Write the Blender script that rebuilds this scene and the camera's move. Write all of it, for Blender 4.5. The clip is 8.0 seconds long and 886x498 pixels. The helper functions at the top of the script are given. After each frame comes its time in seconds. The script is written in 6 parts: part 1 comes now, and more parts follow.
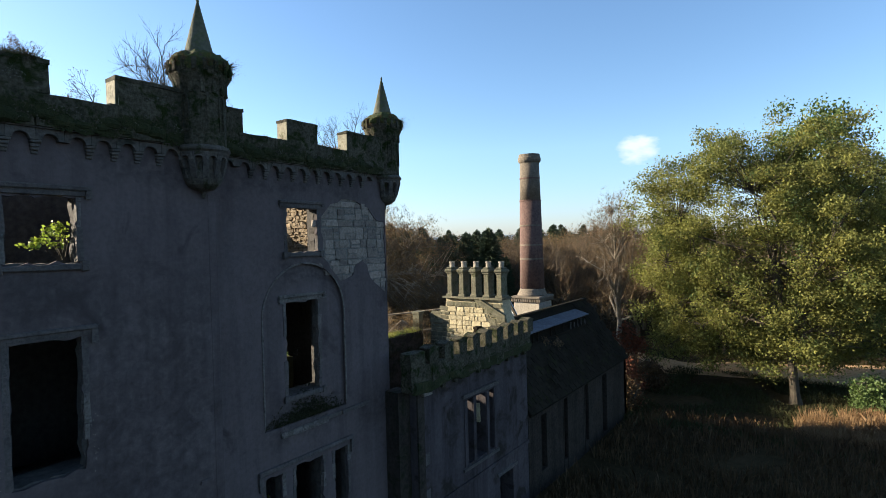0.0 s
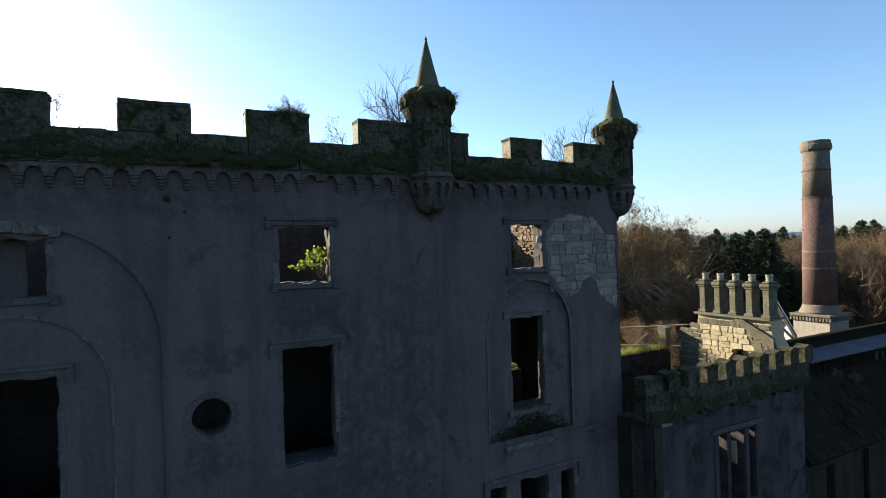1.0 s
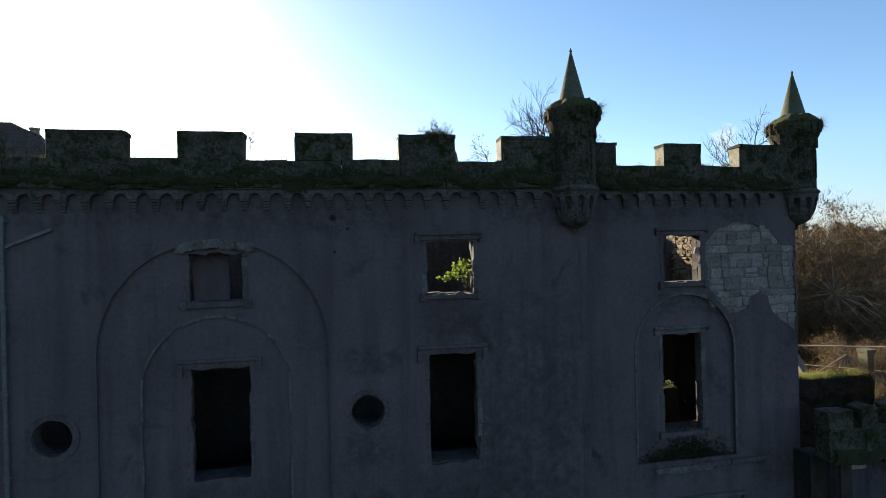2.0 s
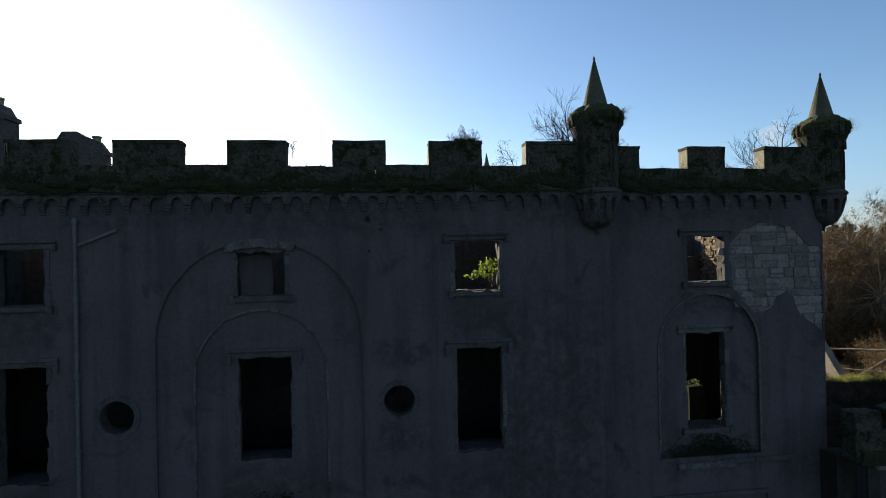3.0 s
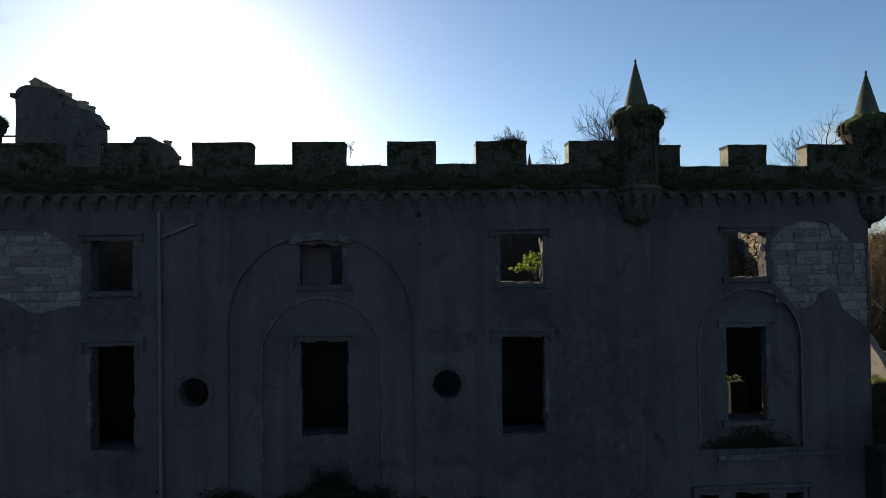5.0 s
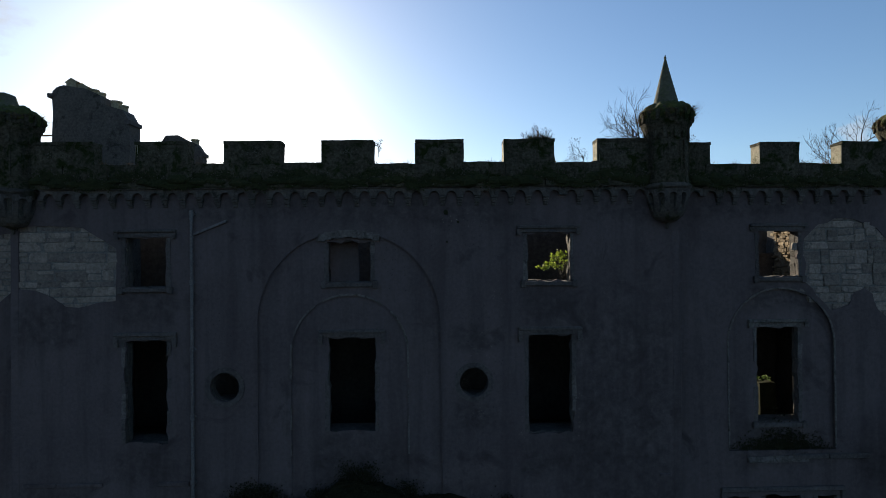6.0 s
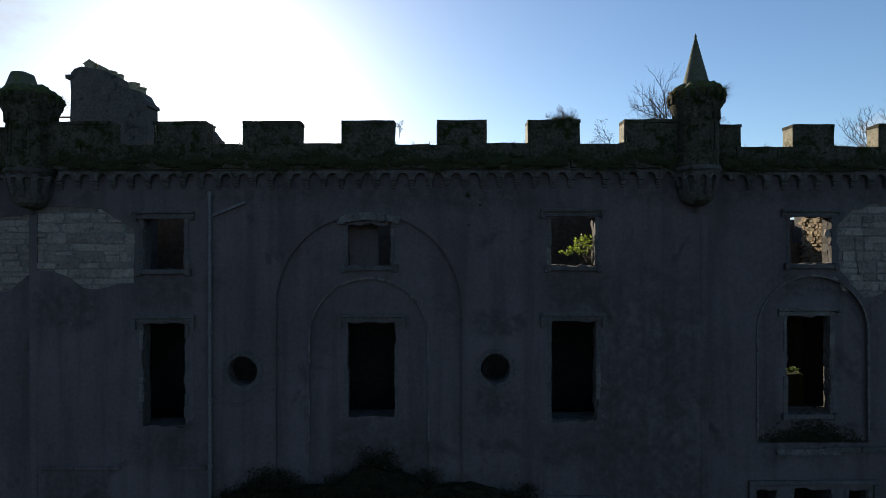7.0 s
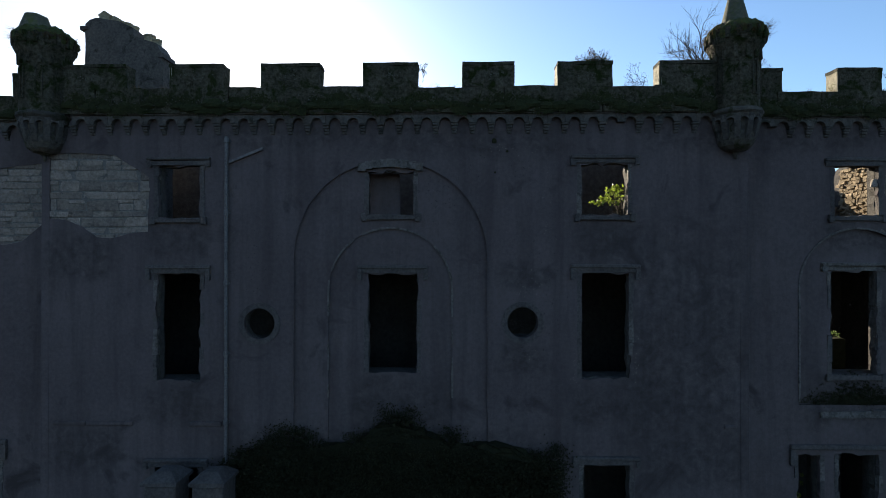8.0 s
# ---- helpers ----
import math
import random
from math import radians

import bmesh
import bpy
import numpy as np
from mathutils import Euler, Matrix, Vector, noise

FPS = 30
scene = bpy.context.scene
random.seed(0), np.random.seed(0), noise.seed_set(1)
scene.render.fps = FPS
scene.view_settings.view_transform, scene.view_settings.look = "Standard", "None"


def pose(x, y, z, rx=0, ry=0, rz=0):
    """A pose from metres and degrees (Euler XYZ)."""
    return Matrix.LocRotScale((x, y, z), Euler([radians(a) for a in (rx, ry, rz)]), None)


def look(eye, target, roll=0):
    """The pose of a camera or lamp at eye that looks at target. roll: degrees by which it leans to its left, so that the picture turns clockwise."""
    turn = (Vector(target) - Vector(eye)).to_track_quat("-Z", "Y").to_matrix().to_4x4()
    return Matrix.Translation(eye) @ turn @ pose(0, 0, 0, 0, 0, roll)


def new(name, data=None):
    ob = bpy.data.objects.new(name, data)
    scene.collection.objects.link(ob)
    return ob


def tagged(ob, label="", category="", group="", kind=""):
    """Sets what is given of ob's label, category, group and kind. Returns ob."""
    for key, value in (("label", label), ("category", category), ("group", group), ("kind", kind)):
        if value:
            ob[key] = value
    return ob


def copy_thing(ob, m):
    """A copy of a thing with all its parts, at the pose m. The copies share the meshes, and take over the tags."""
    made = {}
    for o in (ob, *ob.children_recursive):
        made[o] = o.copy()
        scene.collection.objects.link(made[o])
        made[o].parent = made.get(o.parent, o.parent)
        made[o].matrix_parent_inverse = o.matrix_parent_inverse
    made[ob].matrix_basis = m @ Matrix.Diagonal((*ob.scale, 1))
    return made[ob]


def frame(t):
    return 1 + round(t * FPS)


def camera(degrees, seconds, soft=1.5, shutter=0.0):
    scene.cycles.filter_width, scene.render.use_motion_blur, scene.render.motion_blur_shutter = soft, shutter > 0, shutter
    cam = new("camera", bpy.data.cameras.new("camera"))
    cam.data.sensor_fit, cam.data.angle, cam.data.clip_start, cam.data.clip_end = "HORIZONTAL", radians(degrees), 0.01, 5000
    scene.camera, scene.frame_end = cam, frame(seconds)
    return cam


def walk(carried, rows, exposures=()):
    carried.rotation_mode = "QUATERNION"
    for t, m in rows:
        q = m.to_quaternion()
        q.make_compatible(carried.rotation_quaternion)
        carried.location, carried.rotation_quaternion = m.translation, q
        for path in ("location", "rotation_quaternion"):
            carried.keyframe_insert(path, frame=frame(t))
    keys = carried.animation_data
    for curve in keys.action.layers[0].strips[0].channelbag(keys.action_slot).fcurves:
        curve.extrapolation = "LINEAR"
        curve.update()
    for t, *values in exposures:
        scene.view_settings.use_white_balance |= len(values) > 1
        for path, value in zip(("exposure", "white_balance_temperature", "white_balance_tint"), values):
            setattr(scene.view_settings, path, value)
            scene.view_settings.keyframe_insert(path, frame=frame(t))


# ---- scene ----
cam = camera(78.5, 8.0, soft=0.9)
PATH = [
    (0, (1.196, -11.871, 8.678), (2.818, -10.702, 8.647), -1.5),
    (0.5, (1.693, -12.021, 8.974), (2.989, -10.498, 8.95), -1.6),
    (1, (2.077, -12.18, 9.134), (3.01, -10.411, 9.128), -1.8),
    (1.5, (2.295, -12.442, 9.32), (2.828, -10.515, 9.329), -1.6),
    (2, (2.418, -12.679, 9.49), (2.792, -10.714, 9.492), -1.4),
    (3.5, (2.49, -13.842, 9.395), (2.688, -11.852, 9.408), -1.1),
    (4, (2.452, -14.093, 9.295), (2.612, -12.1, 9.317), -1.0),
    (4.5, (2.339, -14.249, 9.234), (2.47, -12.253, 9.257), -0.9),
    (6, (1.935, -14.362, 9.195), (1.971, -12.362, 9.211), -0.6),
    (6.5, (1.78, -14.239, 9.196), (1.798, -12.239, 9.207), -0.4),
    (7, (1.645, -14.051, 8.862), (1.643, -12.051, 8.865), -0.2),
    (7.5, (1.425, -13.722, 8.151), (1.409, -11.722, 8.172), -0.2),
    (8, (1.279, -13.448, 7.513), (1.239, -11.448, 7.526), -0.0),
]
walk(cam, [(t, look(eye, target, roll)) for t, eye, target, roll in PATH],
     [(0.0, 1.9), (0.5, 1.88), (1.0, 1.86), (1.5, 1.88), (2.0, 1.68), (2.6, 1.35), (3.5, 1.03), (4.5, 0.98), (6.0, 1.0), (7.0, 1.12), (7.5, 1.33), (8.0, 1.62)])

# ---- light ----
SUN_AZ, SUN_EL = radians(-21.8), radians(17.0)      # from +y towards +x, and above the horizon
SUN_DIR = Vector((math.sin(SUN_AZ) * math.cos(SUN_EL), math.cos(SUN_AZ) * math.cos(SUN_EL), math.sin(SUN_EL)))
world = bpy.data.worlds.new("sky")
scene.world = world
world.use_nodes = True
wn, wl = world.node_tree.nodes, world.node_tree.links
sky = wn.new("ShaderNodeTexSky")
sky.sky_type, sky.sun_disc, sky.sun_elevation, sky.sun_rotation = "NISHITA", False, SUN_EL, SUN_AZ
sky.air_density, sky.dust_density, sky.ozone_density = 1.0, 0.55, 3.0
sky.altitude = 300
wn["Background"].inputs["Strength"].default_value = 0.072


def sky_maths(op, a, b=None, lo=None):
    m = wn.new("ShaderNodeVectorMath" if op == "DOT_PRODUCT" else "ShaderNodeMath")
    m.operation = op
    for i, v in enumerate((a, b, lo)):
        if v is None:
            continue
        if isinstance(v, (int, float, tuple)):
            m.inputs[i].default_value = v
        else:
            wl.new(v, m.inputs[i])
    return m.outputs["Value"]


# a few small fair-weather clouds
toward = wn.new("ShaderNodeTexCoord").outputs["Generated"]
cloud_noise = wn.new("ShaderNodeTexNoise")
cloud_noise.inputs["Scale"].default_value, cloud_noise.inputs["Detail"].default_value, cloud_noise.inputs["Roughness"].default_value = 14.0, 7.0, 0.6
stretch = wn.new("ShaderNodeMapping")
stretch.inputs["Scale"].default_value = (1.0, 1.0, 2.4)
wl.new(toward, stretch.inputs[0])
wl.new(stretch.outputs[0], cloud_noise.inputs["Vector"])
cover = 0.0
for heading, rise, reach in ((74.1, 8.6, 2.8), (38.6, 9.7, 2.2), (-40.5, 20.0, 5.5)):
    h, e = radians(heading), radians(rise)
    near = sky_maths("DOT_PRODUCT", toward, (math.sin(h) * math.cos(e), math.cos(h) * math.cos(e), math.sin(e)))
    edge = math.cos(radians(reach))
    puff = sky_maths("MULTIPLY", sky_maths("SUBTRACT", near, edge), 1 / (1 - edge))
    cover = sky_maths("MAXIMUM", puff, cover)
cloud = wn.new("ShaderNodeMapRange")
amount = sky_maths("ADD", sky_maths("MULTIPLY", cover, 0.45), cloud_noise.outputs["Fac"])
wl.new(amount, cloud.inputs["Value"])
cloud.inputs["From Min"].default_value, cloud.inputs["From Max"].default_value = 0.74, 1.0
cloud.inputs["To Max"].default_value = 0.65
blend = wn.new("ShaderNodeMix")
blend.data_type = "RGBA"
wl.new(cloud.outputs[0], blend.inputs[0])
wl.new(sky.outputs[0], blend.inputs[6])
blend.inputs[7].default_value = (4.6, 4.7, 4.9, 1)
# cool haze low over the horizon
rise = wn.new("ShaderNodeSeparateXYZ")
wl.new(toward, rise.inputs[0])
low = wn.new("ShaderNodeMapRange")
low.inputs["From Min"].default_value, low.inputs["From Max"].default_value = 0.16, 0.0
wl.new(rise.outputs[2], low.inputs["Value"])
haze = wn.new("ShaderNodeMix")
haze.data_type, haze.blend_type = "RGBA", "MULTIPLY"
wl.new(low.outputs[0], haze.inputs[0])
wl.new(blend.outputs[2], haze.inputs[6])
haze.inputs[7].default_value = (0.69, 0.74, 1.0, 1)
clear = wn.new("ShaderNodeHueSaturation")            # the clean blue of a cold autumn day
clear.inputs["Saturation"].default_value = 1.04
wl.new(haze.outputs[2], clear.inputs["Color"])
wl.new(clear.outputs[0], wn["Background"].inputs["Color"])
sun = new("sun", bpy.data.lights.new("sun", "SUN"))
sun.data.energy, sun.data.angle, sun.data.color = 5.0, radians(0.53), (1.0, 0.87, 0.68)
sun.matrix_world = look(SUN_DIR * 300, (0, 0, 0))

# ---- materials ----
def mat(name, dark, light, scale=0.7, fine=9.0, rough=0.9, bump=0.4, metal=0.0, third=None, streak=0.0, stretch=(1, 1, 1),
        vary=0.0, back=None, cover=0.5, bump_scale=None, dark_patches=(), grain=0.55, spec=0.25):
    """A surface with broad blotches, fine grain, relief, and where wanted a third tone, vertical streaks and light through it."""
    m = bpy.data.materials.new(name)
    m.use_nodes = True
    n, l = m.node_tree.nodes, m.node_tree.links
    p = n["Principled BSDF"]
    p.inputs["Roughness"].default_value, p.inputs["Metallic"].default_value = rough, metal
    p.inputs["Specular IOR Level"].default_value = spec
    place = n.new("ShaderNodeNewGeometry").outputs["Position"]
    mp = n.new("ShaderNodeMapping")
    mp.inputs["Scale"].default_value = stretch
    l.new(place, mp.inputs[0])

    def tex(s, detail=5.0, dist=0.0, vec=None):
        t = n.new("ShaderNodeTexNoise")
        t.inputs["Scale"].default_value, t.inputs["Detail"].default_value = s, detail
        t.inputs["Roughness"].default_value, t.inputs["Distortion"].default_value = 0.62, dist
        l.new(vec or mp.outputs[0], t.inputs["Vector"])
        return t.outputs["Fac"]

    def span(v, a, b):
        r = n.new("ShaderNodeMapRange")
        r.inputs["From Min"].default_value, r.inputs["From Max"].default_value = a, b
        l.new(v, r.inputs["Value"])
        return r.outputs[0]

    def mix(f, a, b, mode="MIX"):
        x = n.new("ShaderNodeMix")
        x.data_type, x.blend_type = "RGBA", mode
        for i, v in ((0, f), (6, a), (7, b)):
            if isinstance(v, (int, float)):
                x.inputs[i].default_value = v
            elif isinstance(v, tuple):
                x.inputs[i].default_value = (*v, 1)
            else:
                l.new(v, x.inputs[i])
        return x.outputs[2]

    col = mix(span(tex(scale), 0.34, 0.66), dark, light)
    col = mix(grain, col, mix(span(tex(fine), 0.3, 0.7), tuple(c * 0.72 for c in dark), tuple(min(1, c * 1.25) for c in light)))
    if streak:
        sm = n.new("ShaderNodeMapping")
        sm.inputs["Scale"].default_value = (2.2, 2.2, 0.16)
        l.new(place, sm.inputs[0])
        f = n.new("ShaderNodeMath")
        f.operation = "MULTIPLY"
        f.inputs[1].default_value = streak
        l.new(span(tex(1.0, 6, 0.3, sm.outputs[0]), 0.45, 0.75), f.inputs[0])
        col = mix(f.outputs[0], col, tuple(c * 0.45 for c in dark))
    if dark_patches:                                         # browned damp below sills and other darker areas (x, z, half width, half height) on the front
        part_of = n.new("ShaderNodeSeparateXYZ")
        wob = n.new("ShaderNodeVectorMath")
        wob.operation = "MULTIPLY_ADD"
        nz = n.new("ShaderNodeTexNoise")
        nz.inputs["Scale"].default_value, nz.inputs["Detail"].default_value = 1.6, 6.0
        l.new(place, nz.inputs["Vector"])
        l.new(nz.outputs["Color"], wob.inputs[0])
        wob.inputs[1].default_value = (0.7, 0.0, 0.9)
        l.new(place, wob.inputs[2])
        l.new(wob.outputs[0], part_of.inputs[0])

        def calc(op, a, b):
            q = n.new("ShaderNodeMath")
            q.operation = op
            for i, v in ((0, a), (1, b)):
                if isinstance(v, (int, float)):
                    q.inputs[i].default_value = v
                else:
                    l.new(v, q.inputs[i])
            return q.outputs[0]

        whole = 0.0
        for cx, cz, hw, hh in dark_patches:
            dx = calc("DIVIDE", calc("ABSOLUTE", calc("SUBTRACT", part_of.outputs[0], cx + 0.35), 0), hw)
            dz = calc("DIVIDE", calc("ABSOLUTE", calc("SUBTRACT", part_of.outputs[2], cz + 0.45), 0), hh)
            whole = calc("MAXIMUM", calc("MULTIPLY", span(dx, 1.2, 0.75), span(dz, 1.3, 0.5)), whole)
        col = mix(calc("MULTIPLY", calc("MULTIPLY", whole, 0.62), span(tex(4.5, 8, 0.4), 0.34, 0.7)), col, (0.021, 0.020, 0.017))
    if third:
        col = mix(span(tex(scale * 1.9, 8, 0.6), cover, cover + 0.12), col, third)
    if vary:
        info = n.new("ShaderNodeObjectInfo").outputs["Random"]
        isle = n.new("ShaderNodeNewGeometry").outputs["Random Per Island"]
        a = n.new("ShaderNodeMath")
        a.operation = "ADD"
        l.new(info, a.inputs[0]), l.new(isle, a.inputs[1])
        hsv = n.new("ShaderNodeHueSaturation")
        v = n.new("ShaderNodeMapRange")
        v.inputs["From Max"].default_value = 2.0
        v.inputs["To Min"].default_value, v.inputs["To Max"].default_value = 1 - vary, 1 + vary
        l.new(a.outputs[0], v.inputs["Value"])
        l.new(v.outputs[0], hsv.inputs["Value"])
        l.new(col, hsv.inputs["Color"])
        col = hsv.outputs[0]
    l.new(col, p.inputs["Base Color"])
    if bump:
        b = n.new("ShaderNodeBump")
        b.inputs["Strength"].default_value, b.inputs["Distance"].default_value = bump, 0.03
        l.new(tex(bump_scale or fine * 2.2, 6), b.inputs["Height"])
        l.new(b.outputs[0], p.inputs["Normal"])
    if back:
        t = n.new("ShaderNodeBsdfTranslucent")
        l.new(col, t.inputs["Color"])
        s = n.new("ShaderNodeMixShader")
        s.inputs[0].default_value = back
        l.new(p.outputs[0], s.inputs[1]), l.new(t.outputs[0], s.inputs[2])
        l.new(s.outputs[0], n["Material Output"].inputs["Surface"])
    return m


# the wide area at (6.8, 5.2) darkens the right part of the middle block
HARL = mat("weathered_harling", (0.069, 0.0565, 0.0565), (0.107, 0.089, 0.0875), 0.4, 11, 0.93, 0.22, streak=0.5, third=(0.042, 0.035, 0.034), cover=0.58, grain=0.28, spec=0.15,
           dark_patches=((5.0, 7.75, 0.75, 0.6), (5.0, 3.75, 0.9, 0.55), (-0.3, 3.9, 0.9, 0.5), (-5.6, 7.8, 0.8, 0.55), (-5.6, 3.7, 0.9, 0.5), (11.55, 7.9, 0.8, 0.4), (11.55, 3.75, 1.5, 0.6), (-0.4, 2.5, 4.1, 0.75), (-0.1, 3.4, 1.3, 0.8), (3.0, 4.9, 0.6, 0.45), (3.0, 6.9, 0.7, 0.3), (-8.2, 7.4, 1.0, 0.6), (6.8, 5.2, 1.6, 3.2),
                 (-8.0, 2.6, 1.0, 0.7), (7.2, 2.4, 1.4, 0.8), (14.4, 3.2, 0.8, 0.5), (1.6, 10.3, 2.6, 0.4), (-3.0, 10.4, 2.0, 0.35), (6.8, 10.35, 1.0, 0.3), (11.5, 10.35, 2.4, 0.3)))
MARGIN = mat("worn_margin_stone", (0.046, 0.041, 0.039), (0.098, 0.087, 0.08), 1.4, 14, 0.9, 0.5, streak=0.5)
PARAPET = mat("mossy_parapet_stone", (0.010, 0.012, 0.005), (0.092, 0.082, 0.06), 1.7, 13, 0.95, 1.0, streak=0.45, third=(0.014, 0.021, 0.005), cover=0.5, grain=0.72, spec=0.1)
TURRETSTONE = mat("sooty_turret_stone", (0.03, 0.028, 0.023), (0.078, 0.07, 0.058), 1.8, 11, 0.93, 0.9, streak=0.4, vary=0.3, third=(0.018, 0.022, 0.008), cover=0.52)
PALETRIM = mat("pale_worn_margin", (0.055, 0.049, 0.044), (0.145, 0.132, 0.117), 2.6, 16, 0.9, 0.7, third=(0.05, 0.045, 0.04), cover=0.52)
WINGHARL = mat("stained_wing_harling", (0.04, 0.0345, 0.036), (0.072, 0.062, 0.064), 0.5, 9, 0.93, 0.3, streak=0.85, third=(0.024, 0.02, 0.017), cover=0.52, grain=0.35, spec=0.12)
# brown-stained corner strips; also painted shade for the hollow of the wing
WINGSTONE = mat("stained_shaded_stone", (0.02, 0.0165, 0.0135), (0.046, 0.039, 0.032), 0.9, 8, 0.93, 0.6, streak=0.6, third=(0.014, 0.016, 0.007), cover=0.52, spec=0.1)
CORB = mat("sooty_corbel_stone", (0.046, 0.042, 0.038), (0.094, 0.086, 0.075), 2.2, 14, 0.92, 0.6, vary=0.3, third=(0.02, 0.022, 0.016), cover=0.56)
# paler stone for the merlons' sun side, sunlight put into the colour
SUNLIT_END = mat("sunlit_end_stone", (0.17, 0.155, 0.11), (0.3, 0.275, 0.2), 2.4, 14, 0.9, 0.7, third=(0.08, 0.085, 0.04), cover=0.56)
INNER_STONE = mat("brown_rubble_stone", (0.12, 0.088, 0.052), (0.26, 0.2, 0.125), 2.4, 13, 0.92, 0.9, vary=0.35, third=(0.07, 0.05, 0.03), cover=0.58)
RUBBLE = mat("rubble_stone", (0.12, 0.1, 0.083), (0.235, 0.2, 0.168), 2.2, 14, 0.92, 1.0, vary=0.6, third=(0.075, 0.075, 0.068), cover=0.58)
WARMSTONE = mat("warm_sandstone", (0.17, 0.145, 0.09), (0.31, 0.265, 0.17), 1.2, 9, 0.92, 0.8, vary=0.25, third=(0.09, 0.085, 0.04), cover=0.54)
STACKSTONE = mat("lichened_stack_stone", (0.06, 0.057, 0.038), (0.135, 0.125, 0.082), 1.6, 10, 0.92, 0.8, vary=0.25, third=(0.05, 0.055, 0.025), cover=0.55)
CREAM = mat("bright_sandstone", (0.25, 0.21, 0.125), (0.4, 0.345, 0.22), 1.3, 9, 0.92, 0.9, vary=0.25, third=(0.13, 0.115, 0.06), cover=0.6)
CREAMMORTAR = mat("yellow_lime_mortar", (0.22, 0.185, 0.115), (0.36, 0.31, 0.2), 1.5, 12, 0.95, 0.6, third=(0.1, 0.095, 0.045), cover=0.58)
TIMBER = mat("weathered_timber", (0.16, 0.12, 0.08), (0.3, 0.24, 0.17), 2.0, 16, 0.9, 0.4)
MORTAR = mat("recessed_mortar", (0.088, 0.085, 0.077), (0.16, 0.152, 0.138), 2.0, 16, 0.95, 0.6)
INSIDE = mat("bare_inner_wall", (0.04, 0.037, 0.034), (0.088, 0.081, 0.073), 0.8, 7, 0.95, 0.8, streak=0.5)
SPIRE = mat("lichened_spire_stone", (0.058, 0.06, 0.042), (0.115, 0.115, 0.078), 2.2, 14, 0.9, 0.7, streak=0.35, third=(0.07, 0.085, 0.03), cover=0.52)
TURRETMOSS = mat("shaggy_turret_moss", (0.022, 0.03, 0.009), (0.06, 0.072, 0.02), 3.0, 16, 1.0, 1.0, third=(0.1, 0.066, 0.026), cover=0.58)
MOSS = mat("moss", (0.012, 0.0155, 0.005), (0.031, 0.036, 0.012), 2.2, 18, 1.0, 1.0, third=(0.05, 0.042, 0.016), cover=0.6)
LEAD = mat("cast_iron", (0.075, 0.07, 0.07), (0.15, 0.145, 0.14), 2.0, 20, 0.6, 0.3, metal=0.3)
BRICK = mat("red_brick", (0.06, 0.036, 0.031), (0.12, 0.073, 0.06), 1.2, 7, 0.9, 0.6, streak=0.4, vary=0.2, third=(0.1, 0.075, 0.06), cover=0.6)
BUFF = mat("buff_brick", (0.09, 0.074, 0.056), (0.165, 0.137, 0.105), 1.4, 7, 0.9, 0.6, streak=0.4, vary=0.2)
POTCLAY = mat("weathered_pot_clay", (0.16, 0.145, 0.115), (0.28, 0.255, 0.2), 2.0, 12, 0.9, 0.5)
# very dark streaked stone for the shed's walls and door posts
SHEDWALL = mat("very_dark_shed_stone", (0.02, 0.017, 0.014), (0.048, 0.04, 0.033), 1.0, 9, 0.95, 0.6, streak=0.5, spec=0.03)
PALE = mat("pale_cement", (0.24, 0.21, 0.165), (0.36, 0.32, 0.255), 0.6, 8, 0.9, 0.4, streak=0.4)
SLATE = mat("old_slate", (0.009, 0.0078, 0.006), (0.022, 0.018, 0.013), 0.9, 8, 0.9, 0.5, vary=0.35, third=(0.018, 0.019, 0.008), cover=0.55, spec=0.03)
TIN = mat("grey_sheet_metal", (0.045, 0.047, 0.056), (0.1, 0.105, 0.12), 0.8, 6, 0.75, 0.3, streak=0.4)
# white paint of the gable, and the painted daylight in the shed doors
PAINT_DAYLIGHT = mat("flaking_paint_and_daylight", (0.6, 0.58, 0.54), (0.8, 0.78, 0.74), 2.0, 15, 0.7, 0.3)
RUST = mat("rusty_iron", (0.14, 0.05, 0.025), (0.3, 0.12, 0.06), 3.0, 20, 0.85, 0.4, metal=0.2)
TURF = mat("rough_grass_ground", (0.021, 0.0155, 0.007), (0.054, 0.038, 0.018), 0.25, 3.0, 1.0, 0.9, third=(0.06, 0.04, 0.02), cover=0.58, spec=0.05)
PATHMAT = mat("leaf_strewn_path", (0.3, 0.17, 0.08), (0.48, 0.32, 0.17), 0.5, 5, 0.95, 0.6, third=(0.2, 0.14, 0.05), cover=0.55)
FIELD = mat("stubble_field", (0.36, 0.32, 0.16), (0.5, 0.44, 0.24), 0.02, 0.4, 1.0, 0.2)
BARK = mat("bark", (0.03, 0.025, 0.018), (0.085, 0.07, 0.05), 2.0, 12, 0.95, 0.8)
OAKBARK = mat("oak_bark", (0.15, 0.125, 0.09), (0.38, 0.32, 0.24), 0.5, 10, 0.95, 0.7)
PALEBARK = mat("pale_bark", (0.11, 0.092, 0.072), (0.26, 0.22, 0.17), 2.0, 12, 0.95, 0.6)
LEAF = mat("autumn_green_leaf", (0.112, 0.142, 0.034), (0.27, 0.252, 0.062), 0.35, 2.0, 0.75, 0, vary=0.55, back=0.42, third=(0.065, 0.1, 0.027), cover=0.52)
LEAFDARK = mat("dark_green_leaf", (0.05, 0.085, 0.026), (0.11, 0.16, 0.045), 0.4, 2.5, 0.6, 0, vary=0.4, back=0.3)
LEAFBRIGHT = mat("bright_sapling_leaf", (0.12, 0.17, 0.022), (0.24, 0.3, 0.045), 2, 9, 0.5, 0, vary=0.4, back=0.4)
